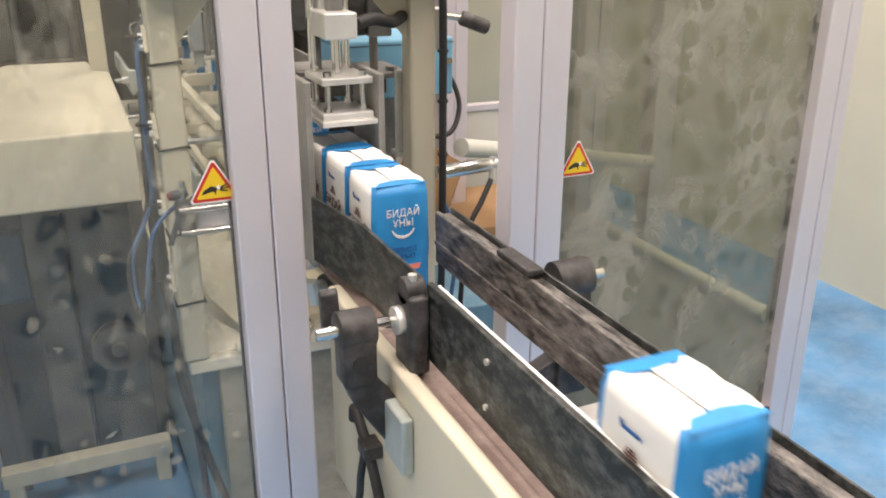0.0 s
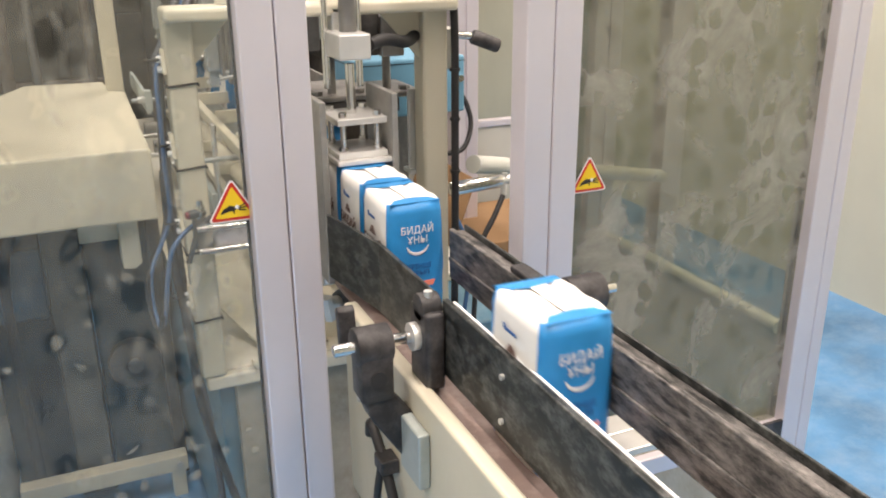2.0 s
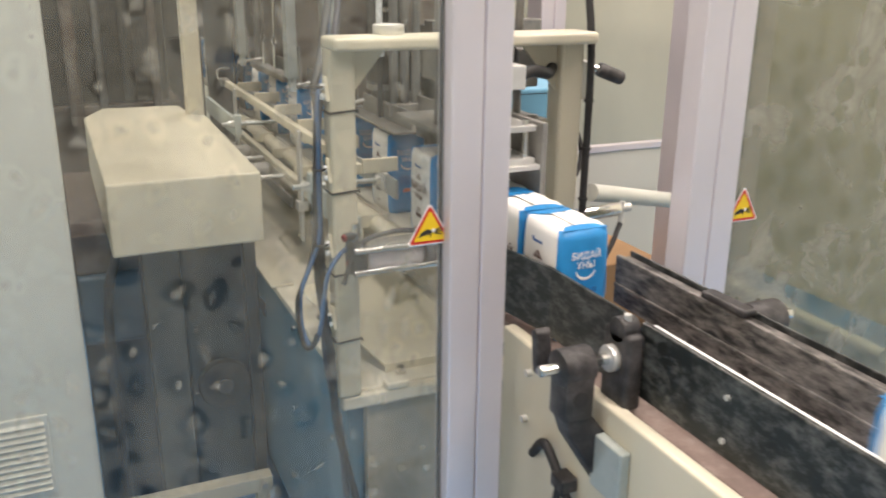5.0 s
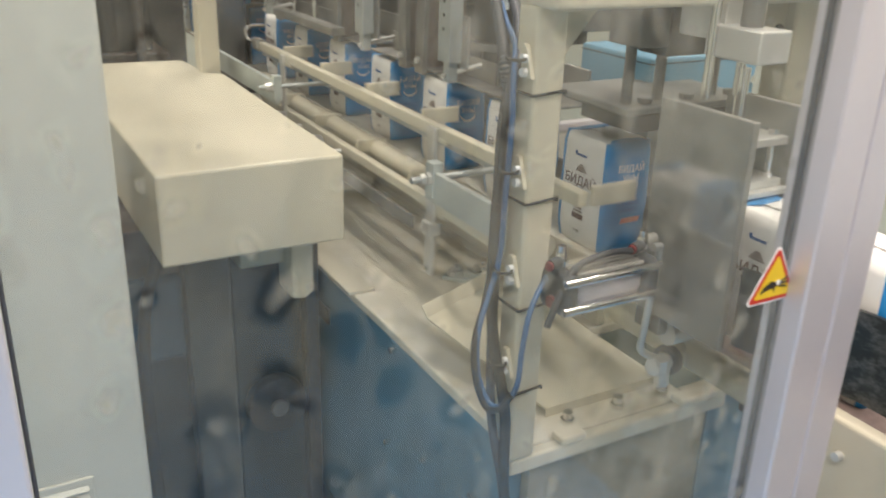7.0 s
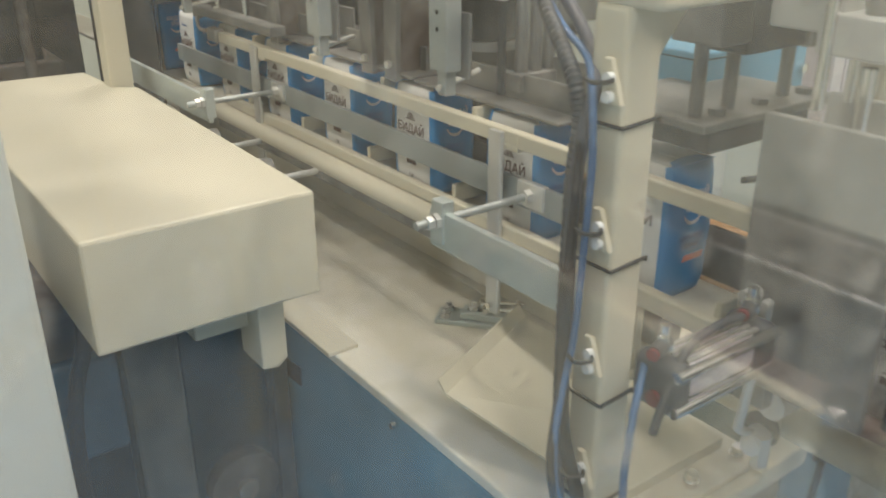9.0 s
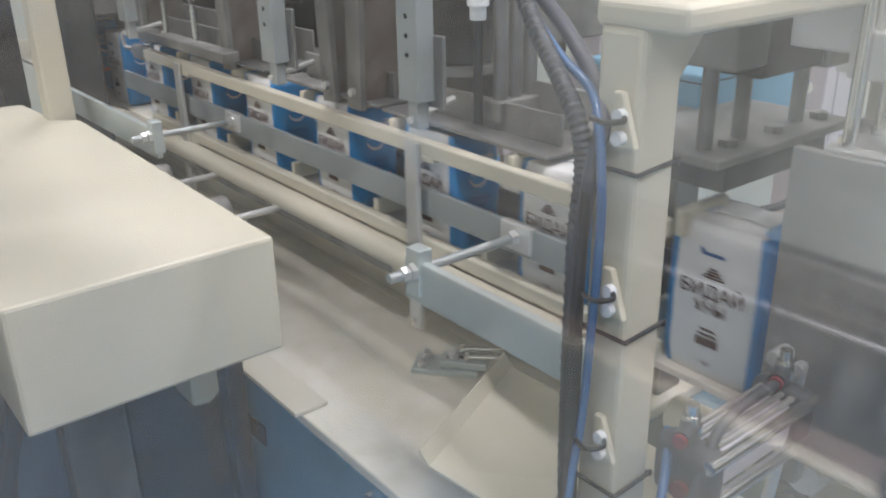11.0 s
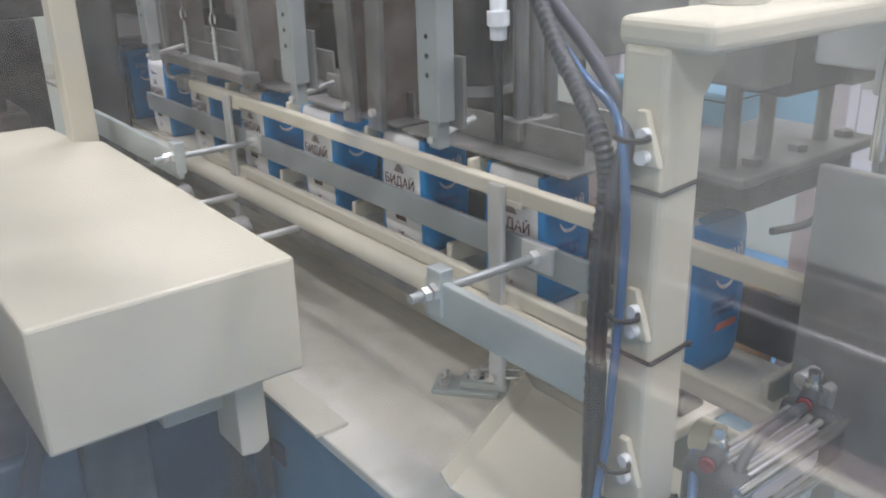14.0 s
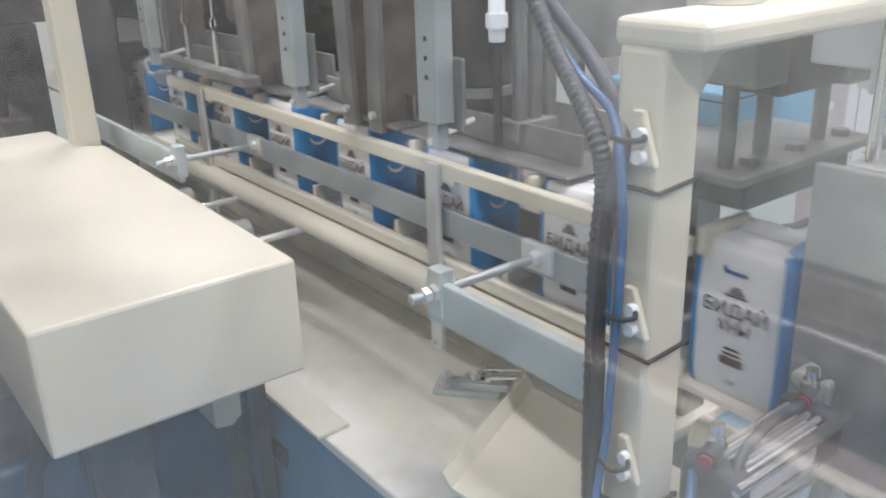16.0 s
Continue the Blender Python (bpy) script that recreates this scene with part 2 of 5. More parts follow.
PAPER_WHITE = material("white_paper", (0.80, 0.79, 0.77), 0.55, vary=0.04, scale=14, bump=0.25, fine=40)
PAPER_BLUE = material("blue_paper", (0.02, 0.25, 0.60), 0.42, vary=0.12, scale=14, bump=0.3, fine=40)
INK_DARK = material("dark_ink", (0.10, 0.045, 0.035), 0.6, bump=0)
INK_NAVY = material("navy_ink", (0.02, 0.10, 0.30), 0.6, bump=0)
INK_WHITE = material("white_ink", (0.78, 0.80, 0.82), 0.5, bump=0)
INK_CORAL = material("coral_ink", (0.75, 0.22, 0.16), 0.5, bump=0)
SIGN_YELLOW = material("sign_yellow", (0.80, 0.55, 0.02), 0.4, bump=0)
SIGN_RED = material("sign_red", (0.55, 0.03, 0.02), 0.4, bump=0)
SIGN_BLACK = material("sign_black", (0.02, 0.018, 0.015), 0.5, bump=0)
SIGN_WHITE = material("sign_white", (0.8, 0.8, 0.8), 0.4, bump=0)
HOSE_BLUE = material("blue_hose", (0.045, 0.12, 0.27), 0.4, vary=0.08, coat=0.3)
HOSE_GREY = material("grey_conduit", (0.06, 0.064, 0.074), 0.5, vary=0.2)
HOSE_SLATE = material("slate_cable", (0.06, 0.062, 0.082), 0.45, vary=0.15)
RED = material("red_plastic", (0.22, 0.025, 0.035), 0.45)
RED_DARK = material("dull_red_plastic", (0.15, 0.022, 0.028), 0.5)
CARDBOARD = material("cardboard", (0.30, 0.18, 0.09), 0.8, vary=0.08)
GLASS_LEFT = pane_material("dusty_clear_pane_a", 0.13, (0.90, 0.92, 0.91), specks=0.30)
GLASS_RIGHT = pane_material("dusty_clear_pane_b", 0.48, (0.56, 0.57, 0.49), scale=4.5, low=0.46, high=0.67, specks=0.03, dust=(0.44, 0.43, 0.385), wiped=0.12, clean=0.5)
TUBE_GLOW = bpy.data.materials.new("lamp_tube_glow")
TUBE_GLOW.use_nodes = True
TUBE_GLOW.node_tree.nodes["Principled BSDF"].inputs["Emission Color"].default_value = (1, 0.97, 0.92, 1)
TUBE_GLOW.node_tree.nodes["Principled BSDF"].inputs["Emission Strength"].default_value = 6.0

# ---- shape helpers ----


def mesh_of(bm, name, mat, smooth=False):
    bmesh.ops.recalc_face_normals(bm, faces=bm.faces)
    me = bpy.data.meshes.new(name)
    bm.to_mesh(me)
    bm.free()
    for mm in mat if isinstance(mat, (list, tuple)) else [mat]:
        me.materials.append(mm)
    if smooth:
        for p in me.polygons:
            p.use_smooth = True
        me.set_sharp_from_angle(angle=radians(38))
    return me


def part(name, bm, mat, parent=None, label="", smooth=False):
    ob = new(name, mesh_of(bm, name, mat, smooth))
    if parent is not None:
        ob.parent = parent
    if label:
        tagged(ob, label)
    return ob


def root(name, at=(0, 0, 0)):
    ob = new(name)
    ob.location = at
    ob.empty_display_size = 0.05
    return ob


def box(x0, x1, y0, y1, z0, z1, bevel=0.0, seg=2, bm=None, m=None):
    own = bmesh.new()
    bmesh.ops.create_cube(own, size=1)
    bmesh.ops.transform(own, matrix=Matrix.Translation(((x0 + x1) / 2, (y0 + y1) / 2, (z0 + z1) / 2)) @ Matrix.Diagonal((x1 - x0, y1 - y0, z1 - z0, 1)), verts=own.verts)
    if bevel:
        bmesh.ops.bevel(own, geom=own.edges[:], offset=bevel, segments=seg, profile=0.5, affect="EDGES")
    if m is not None:
        bmesh.ops.transform(own, matrix=m, verts=own.verts)
    return join(bm, own)


def join(bm, own):
    if bm is None:
        return own
    me = bpy.data.meshes.new("tmp")
    own.to_mesh(me)
    own.free()
    bm.from_mesh(me)
    bpy.data.meshes.remove(me)
    return bm


def rod(a, b, r, n=14, bm=None, r2=None, bevel=0.0):
    """A cylinder from a to b."""
    own = bmesh.new()
    a, b = Vector(a), Vector(b)
    d = b - a
    bmesh.ops.create_cone(own, cap_ends=True, segments=n, radius1=r, radius2=r if r2 is None else r2, depth=d.length)
    if bevel:
        rim = [e for e in own.edges if len(e.link_faces) == 2 and any(len(f.verts) > 4 for f in e.link_faces)]
        bmesh.ops.bevel(own, geom=rim, offset=bevel, segments=2, profile=0.5, affect="EDGES")
    bmesh.ops.transform(own, matrix=Matrix.Translation((a + b) / 2) @ d.to_track_quat("Z", "Y").to_matrix().to_4x4(), verts=own.verts)
    return join(bm, own)


def prism(points, y0, y1, bm=None, axis="y", bevel=0.0):
    """A polygon swept between two planes. Points are (x, z) for axis y, (y, z) for axis x, (x, y) for axis z."""
    own = bmesh.new()
    put = {"y": lambda p, s: (p[0], s, p[1]), "x": lambda p, s: (s, p[0], p[1]), "z": lambda p, s: (p[0], p[1], s)}[axis]
    lo = [own.verts.new(put(p, y0)) for p in points]
    hi = [own.verts.new(put(p, y1)) for p in points]
    own.faces.new(lo)
    own.faces.new(hi[::-1])
    for i in range(len(points)):
        j = (i + 1) % len(points)
        own.faces.new((lo[i], lo[j], hi[j], hi[i]))
    if bevel:
        bmesh.ops.bevel(own, geom=own.edges[:], offset=bevel, segments=2, profile=0.5, affect="EDGES")
    return join(bm, own)


def smooth_path(points, steps=8):
    pts = [Vector(p) for p in points]
    ext = [pts[0] * 2 - pts[1]] + pts + [pts[-1] * 2 - pts[-2]]
    res = []
    for i in range(1, len(ext) - 2):
        p0, p1, p2, p3 = ext[i - 1:i + 3]
        for s in range(steps):
            t = s / steps
            res.append(0.5 * (2 * p1 + (p2 - p0) * t + (2 * p0 - 5 * p1 + 4 * p2 - p3) * t * t + (3 * p1 - p0 - 3 * p2 + p3) * t ** 3))
    return res + [pts[-1]]


def hose(points, r, n=10, bm=None, ribs=0.0, steps=8):
    """A round hose through points; ribs: the depth of its corrugation."""
    own = bmesh.new()
    path = smooth_path(points, steps)
    rings, side = [], None
    for i, p in enumerate(path):
        d = (path[min(i + 1, len(path) - 1)] - path[max(i - 1, 0)]).normalized()
        if side is None:
            side = d.orthogonal().normalized()
        side = (side - d * side.dot(d)).normalized()
        up = d.cross(side)
        rr = r + (ribs if i % 2 else 0)
        rings.append([own.verts.new(p + rr * (math.cos(2 * math.pi * k / n) * side + math.sin(2 * math.pi * k / n) * up)) for k in range(n)])
    for a, b in zip(rings, rings[1:]):
        for k in range(n):
            own.faces.new((a[k], a[(k + 1) % n], b[(k + 1) % n], b[k]))
    own.faces.new(rings[0][::-1])
    own.faces.new(rings[-1])
    return join(bm, own)


def hexnut(a, b, r, bm=None):
    return rod(a, b, r, 6, bm)


def lettering(text, height, depth=0.0004):
    """A mesh of letters in the built-in font, centred, lying in x and z and facing -y."""
    cu = bpy.data.curves.new("letters", "FONT")
    cu.body, cu.size, cu.extrude, cu.align_x, cu.resolution_u = text, height * 1.4, depth, "CENTER", 2
    tmp = bpy.data.objects.new("letters", cu)
    me = bpy.data.meshes.new_from_object(tmp)
    bpy.data.objects.remove(tmp)
    bpy.data.curves.remove(cu)
    bm = bmesh.new()
    bm.from_mesh(me)
    bpy.data.meshes.remove(me)
    bmesh.ops.transform(bm, matrix=pose(0, 0, 0, 90), verts=bm.verts)
    return bm


def moved(bm, m):
    bmesh.ops.transform(bm, matrix=m, verts=bm.verts)
    return bm


# ---- the hall ----
tagged(part("floor", box(-3.2, 3.9, -4.2, 7.2, -0.1, 0.0), FLOOR_BLUE), "blue painted concrete floor, dusty with flour", "floor", kind="structure")
tagged(part("wall_east", box(3.75, 3.9, -4.2, 7.2, 0, 4.0), WALL), "plain cream painted hall wall", "wall", kind="structure")
tagged(part("wall_west", box(-3.2, -3.05, -4.2, 7.2, 0, 4.0), WALL), "plain cream painted hall wall", "wall", kind="structure")
tagged(part("wall_north", box(-3.05, 3.75, 7.05, 7.2, 0, 4.0), WALL), "plain cream painted hall wall", "wall", kind="structure")
tagged(part("wall_south", box(-3.05, 3.75, -4.2, -4.05, 0, 4.0), WALL), "plain cream painted hall wall", "wall", kind="structure")
tagged(part("ceiling", box(-3.2, 3.9, -4.2, 7.2, 4.0, 4.1), CEILING), "pale grey hall ceiling", "ceiling", kind="structure")


def ceiling_lamp(x, y):
    r = root("ceiling_lamp", (x, y, 3.93))
    part("housing", box(-0.18, 0.18, -0.8, 0.8, 0.02, 0.07, 0.006), GREY_PANEL, r)
    for dx in (-0.08, 0.08):
        part("tube", rod((dx, -0.74, 0.0), (dx, 0.74, 0.0), 0.014, 10), TUBE_GLOW, r, "glowing white fluorescent tube", True)
    return tagged(r, "twin fluorescent tube lamp under the ceiling", "lamp", "ceiling lamps")


for lx, ly in LAMPS:
    ceiling_lamp(lx, ly)

# ---- machine guard: posts, panes, signs ----


def profile(x0, x1, y0, y1, z0=0.05, z1=2.25):
    """An aluminium profile with a slot down the front and back."""
    g, d = 0.004, 0.006
    xm = (x0 + x1) / 2
    b = 0.003
    pts = [(x0 + b, y0), (xm - g, y0), (xm - g, y0 + d), (xm + g, y0 + d), (xm + g, y0), (x1 - b, y0), (x1, y0 + b), (x1, y1 - b), (x1 - b, y1),
           (xm + g, y1), (xm + g, y1 - d), (xm - g, y1 - d), (xm - g, y1), (x0 + b, y1), (x0, y1 - b), (x0, y0 + b)]
    return prism(pts, z0, z1, axis="z")


def plain_profile(x0, x1, y0, y1, z0=0.05, z1=2.25):
    return box(x0, x1, y0, y1, z0, z1, 0.003, 2)


def guard_post(x0, x1, split, label, y0=1.375):
    r = root("guard_post", ((x0 + x1) / 2, y0 + 0.025, 0))
    ox, oy = -r.location.x, -r.location.y
    edges = [x0] + ([split] if split else []) + [x1]
    for a, b in zip(edges, edges[1:]):
        part("profile", moved(plain_profile(a + 0.0007, b - 0.0007, y0, y0 + 0.05), Matrix.Translation((ox, oy, 0))), ALU, r)
    part("foot", moved(box(x0 - 0.01, x1 + 0.01, y0 - 0.01, y0 + 0.06, 0, 0.05, 0.004), Matrix.Translation((ox, oy, 0))), BLACK, r, "black levelling foot")
    return tagged(r, label, "guard post", "posts of the machine guard")


guard_post(-0.03, 0.068, 0.02, "aluminium guard post beside the cabinet end of the pane")
guard_post(0.778, 0.875, 0.829, "double aluminium guard post beside the bag outlet")
guard_post(1.213, 1.313, 1.263, "double aluminium guard post beside the bag outlet")
guard_post(1.852, 1.93, 1.898, "aluminium guard corner post near the hall wall")


def guard_door(name, x0, x1, z0, z1, pane, label):
    r = root(name, ((x0 + x1) / 2, 1.4, z0))
    M = Matrix.Translation((-(x0 + x1) / 2, -1.4, -z0))
    sheet = part("pane", moved(box(x0, x1, 1.3995, 1.4035, z0, z1), M), pane, r, "clear plastic pane clouded by flour dust")
    sheet.visible_shadow = False
    part("seal", moved(box(x0, x0 + 0.003, 1.392, 1.410, z0, z1, 0.002), M), HOSE_GREY, r, "dark rubber edge seal")
    part("seal", moved(box(x1 - 0.003, x1, 1.404, 1.412, z0, z1, 0.001), M), HOSE_GREY, r, "dark rubber edge seal")
    part("bottom_rail", moved(box(x0, x1, 1.38, 1.42, z0 - 0.04, z0, 0.003), M), ALU, r)
    part("top_rail", moved(box(x0, x1, 1.38, 1.42, z1, z1 + 0.04, 0.003), M), ALU, r)
    return tagged(r, label, "guard door", "doors of the machine guard")


guard_door("guard_door", 0.068, 0.778, 0.22, 2.2, GLASS_LEFT, "clear guard door pane smeared with flour dust")
right_door = guard_door("guard_door", 1.313, 1.852, 0.63, 2.2, GLASS_RIGHT, "tinted guard door pane blotched with flour marks")
part("edge_strip", moved(box(1.321, 1.342, 1.404, 1.409, 0.63, 2.2), Matrix.Translation((-1.5825, -1.4, -0.63))), ZINC, right_door)
part("corner_bracket", moved(box(1.80, 1.85, 1.372, 1.38, 0.55, 0.64, 0.002), Matrix.Translation((-1.5825, -1.4, -0.63))), BLACK, right_door, "black corner bracket")
tagged(part("guard_lintel", box(0.875, 1.213, 1.378, 1.422, 2.18, 2.24, 0.003), ALU), "aluminium guard rail over the bag outlet", "rail")


def warning_sign(x, y, z, s, lean=0.0):
    """A triangle sticker with side s; x, z: its centre."""
    r = root("warning_sign", (x, y, z))
    r.rotation_euler = (0, lean, 0)
    h = s * math.sqrt(3) / 2

    def tri(k, y0, y1, cut):
        c = [(-s / 2 * k, -h / 3 * k), (s / 2 * k, -h / 3 * k), (0, 2 * h / 3 * k)]
        pts = []
        for i in range(3):
            p, a, b = Vector(c[i]), Vector(c[i - 1]), Vector(c[(i + 1) % 3])
            pts += [p + (a - p).normalized() * cut, p + (b - p).normalized() * cut]
        return prism(pts, y0, y1)
    part("backing", tri(1.12, -0.0006, 0, 0.005), SIGN_WHITE, r)
    part("border", tri(1.02, -0.0010, -0.0006, 0.004), SIGN_RED, r, "red border")
    part("field", tri(0.80, -0.0014, -0.0010, 0.002), SIGN_YELLOW, r, "yellow field")
    k = s / 0.076
    arm = prism([(-0.022 * k, -0.011 * k), (-0.017 * k, -0.003 * k), (-0.006 * k, 0.003 * k), (0.004 * k, 0.0005 * k), (0.006 * k, -0.004 * k), (0.002 * k, -0.005 * k),
                 (0.001 * k, -0.013 * k), (-0.002 * k, -0.006 * k), (-0.012 * k, -0.008 * k)], -0.0018, -0.0014)
    part("pictogram", arm, SIGN_BLACK, r, "black pictogram of a nip hazard")
    bm = bmesh.new()
    for a, b in (((0.008, -0.001), (0.021, 0.005)), ((0.008, -0.003), (0.022, -0.001)), ((0.008, -0.005), (0.020, -0.007))):
        rod((a[0] * k, -0.0016, a[1] * k), (b[0] * k, -0.0016, b[1] * k), 0.0011 * k, 6, bm)
    part("pictogram", bm, SIGN_BLACK, r, "black pictogram of a nip hazard")
    part("roller_mark", rod((0.006 * k, -0.0021, 0.0 * k), (0.006 * k, -0.0014, 0.0 * k), 0.0035 * k, 12), SIGN_WHITE, r)
    return tagged(r, "yellow triangular warning sticker with a red border on the pane", "sign", "warning stickers")


warning_sign(0.7565, 1.3992, 1.247, 0.066)
warning_sign(1.352, 1.3992, 1.216, 0.066)

# ---- bag outlet conveyor ----
BELT_Z = 1.03


def outlet_conveyor():
    r = root("belt_conveyor", (1.03, -0.5, 0))
    M = Matrix.Translation((-1.03, 0.5, 0))
    part("belt", moved(box(0.966, 1.075, -2.6, 1.78, BELT_Z - 0.028, BELT_Z - 0.016, 0.003), M), BELT, r, "brown flour-dusted conveyor belt")
    part("side_panel", moved(box(0.940, 0.964, -2.6, 1.5, 0.66, BELT_Z - 0.004, 0.006, 3), M), CREAM, r, "cream painted side panel")
    part("side_panel", moved(box(1.078, 1.095, -2.6, 1.5, 0.86, BELT_Z - 0.03, 0.006, 3), M), CREAM, r, "cream painted side panel")
    for y in (1.74, -2.58):
        part("roller", moved(rod((0.97, y, BELT_Z - 0.049), (1.074, y, BELT_Z - 0.049), 0.02, 18), M), STEEL, r, "", True)
    for y in (1.2, -0.6, -2.4):
        for x in (0.965, 1.07):
            part("leg", moved(box(x - 0.02, x + 0.02, y - 0.02, y + 0.02, 0, 0.87, 0.003), M), CREAM, r)
    for y, z in ((0.86, 0.92), (0.2, 0.92), (1.408, 0.891), (1.40, 0.98)):
        part("bolt", moved(rod((0.94, y, z), (0.930, y, z), 0.006, 10), M), STEEL, r, "", True)
    for y in (1.02, 0.98, 0.60):
        part("cross_plate", moved(box(1.0, 1.2, y - 0.02, y + 0.02, 0.99, 1.0, 0.002), M), STEEL, r, "bare metal cross plate")
    return tagged(r, "cream bag conveyor with a brown belt", "conveyor")


outlet_conveyor()


def guide_rail_near():
    r = root("guide_rail", (0.99, 0.0, 1.09))
    M = Matrix.Translation((-0.99, 0, -1.09))
    part("plate", moved(box(0.984, 0.993, -2.5, 1.18, 1.037, 1.15, 0.0025), M), SCUFFED_DARK, r, "scuffed black plastic guide plate")
    part("lip", moved(box(0.9935, 0.9975, -2.5, 1.165, 1.045, 1.1495, 0.001), M), INK_WHITE, r, "white plastic wear strip")
    pts = [(0.985, 1.19), (0.984, 1.42), (0.952, 1.60), (0.947, 1.598), (0.978, 1.415), (0.979, 1.19)]
    part("flap", moved(prism(pts, 1.035, 1.152, axis="z", bevel=0.0015), M), SCUFFED_DARK, r, "flared black plastic lead-in flap")
    for z in (1.06, 1.12):
        part("screw", moved(rod((0.984, 1.0, z), (0.980, 1.0, z), 0.004, 8), M), STEEL, r)
    return tagged(r, "scuffed black guide rail beside the belt", "guide rail", "guide rails of the conveyor")


def guide_rail_far():
    r = root("guide_rail", (1.095, 0.0, 1.13))
    M = Matrix.Translation((-1.095, 0, -1.13))
    part("plate", moved(box(1.093, 1.101, -2.5, 1.40, 1.082, 1.166, 0.002), M), SCUFFED, r, "scuffed black plastic guide plate")
    part("rib", moved(box(1.101, 1.117, -2.5, 1.395, 1.136, 1.163, 0.003), M), SCUFFED, r, "floured black carrier profile")
    part("lip", moved(box(1.1172, 1.121, -2.5, 1.395, 1.136, 1.171, 0.0012), M), SCUFFED_DARK, r, "thin black upper lip")
    part("rib", moved(box(1.0905, 1.0945, -2.5, 1.398, 1.112, 1.119, 0.0015), M), SCUFFED, r, "scuffed black ridge")
    part("clamp", moved(box(1.091, 1.116, 1.10, 1.19, 1.1665, 1.178, 0.004), M), BLACK, r, "black top clamp")
    return tagged(r, "scuffed black guide rail beside the belt", "guide rail", "guide rails of the conveyor")


guide_rail_near()
guide_rail_far()


def rail_bracket_near():
    r = root("rail_bracket", (0.90, 1.2, 1.09))
    M = Matrix.Translation((-0.90, -1.2, -1.09))
    part("rod", moved(rod((0.835, 1.2, 1.092), (0.965, 1.2, 1.092), 0.0085, 16, bevel=0.002), M), CHROME, r, "bright steel adjusting rod", True)
    bm = rod((0.864, 1.2, 1.092), (0.914, 1.2, 1.092), 0.027, 22, bevel=0.003)
    box(0.866, 0.912, 1.176, 1.222, 1.015, 1.092, 0.004, 2, bm)
    part("sleeve", moved(bm, M), BLACK, r, "black plastic clamp sleeve", True)
    arm = [(0.868, 1.02), (0.912, 1.02), (0.955, 0.965), (0.955, 0.89), (0.944, 0.885), (0.880, 0.985)]
    part("arm", moved(prism(arm, 1.182, 1.218, bevel=0.004), M), BLACK, r, "black plastic bracket arm")
    part("socket", moved(rod((0.889, 1.1765, 1.05), (0.889, 1.174, 1.05), 0.012, 16), M), RUBBER, r)
    part("foot_block", moved(box(0.922, 0.9395, 1.120, 1.19, 0.900, 0.985, 0.003), M), ZINC, r, "zinc-plated foot block")
    bm = rod((0.944, 1.2, 1.092), (0.957, 1.2, 1.092), 0.020, 20, bevel=0.002)
    part("collar", moved(bm, M), STEEL, r, "steel collar", True)
    bm = box(0.955, 0.984, 1.165, 1.228, 1.02, 1.135, 0.007, 3)
    rod((0.955, 1.196, 1.135), (0.984, 1.196, 1.135), 0.02, 16, bm, bevel=0.002)
    part("rail_clamp", moved(bm, M), BLACK, r, "black plastic rail clamp", True)
    part("screw", moved(rod((0.968, 1.19, 1.150), (0.968, 1.19, 1.160), 0.006, 10), M), STEEL, r)
    bm = prism([(1.246, 1.06), (1.262, 1.06), (1.270, 1.12), (1.262, 1.128), (1.254, 1.122)], 0.86, 0.885, axis="x", bevel=0.003)
    part("lock_lever", moved(bm, M), BLACK, r, "black locking lever")
    return tagged(r, "black adjustable rail bracket with a bright rod", "bracket", "rail brackets")


def rail_bracket_far():
    r = root("rail_bracket", (1.21, 1.18, 1.118))
    M = Matrix.Translation((-1.21, -1.18, -1.118))
    part("rod", moved(rod((1.105, 1.18, 1.118), (1.262, 1.18, 1.118), 0.0085, 16, bevel=0.002), M), CHROME, r, "bright steel adjusting rod", True)
    bm = rod((1.178, 1.18, 1.118), (1.236, 1.18, 1.118), 0.028, 22, bevel=0.003)
    box(1.182, 1.232, 1.157, 1.203, 0.94, 1.118, 0.004, 2, bm)
    part("sleeve", moved(bm, M), BLACK, r, "black plastic clamp sleeve", True)
    part("arm", moved(prism([(1.10, 0.90), (1.10, 0.96), (1.182, 1.0), (1.232, 1.0), (1.232, 0.95)], 1.165, 1.195, bevel=0.003), M), BLACK, r)
    return tagged(r, "black adjustable rail bracket with a bright rod", "bracket", "rail brackets")


rail_bracket_near()
rail_bracket_far()

r = root("cable_clip", (0.935, 1.26, 0.86))
part("cable", hose([(0.004, 0.12, -0.02), (-0.012, 0.06, 0.035), (-0.012, 0.02, 0.01), (-0.012, -0.02, -0.03), (-0.012, -0.1, -0.13), (-0.012, -0.3, -0.30), (-0.012, -0.6, -0.5)], 0.008), RUBBER, r, "black cable", True)
part("cable", hose([(-0.018, 0.0, 0.0), (-0.024, 0.005, -0.05), (-0.02, 0.03, -0.11), (-0.03, 0.05, -0.2), (-0.02, 0.06, -0.5)], 0.006), RUBBER, r, "black cable", True)
part("clip", box(-0.024, 0.005, -0.018, 0.018, -0.012, 0.012, 0.003), BLACK, r)
tagged(r, "black cables clipped to the conveyor side", "cable")

r = root("cardboard_box", (1.78, 2.62, 0))
part("body", box(-0.22, 0.22, -0.2, 0.2, 0.0, 0.72, 0.004), CARDBOARD, r)
part("flap", moved(box(-0.22, 0.0, -0.2, 0.2, 0.0, 0.006), pose(-0.22, 0, 0.72, 0, -70, 0) @ Matrix.Translation((0.22, 0, 0))), CARDBOARD, r)
tagged(r, "brown cardboard carton standing behind the guard", "box")

# ---- machine body, table, chute, cover, cabinet ----


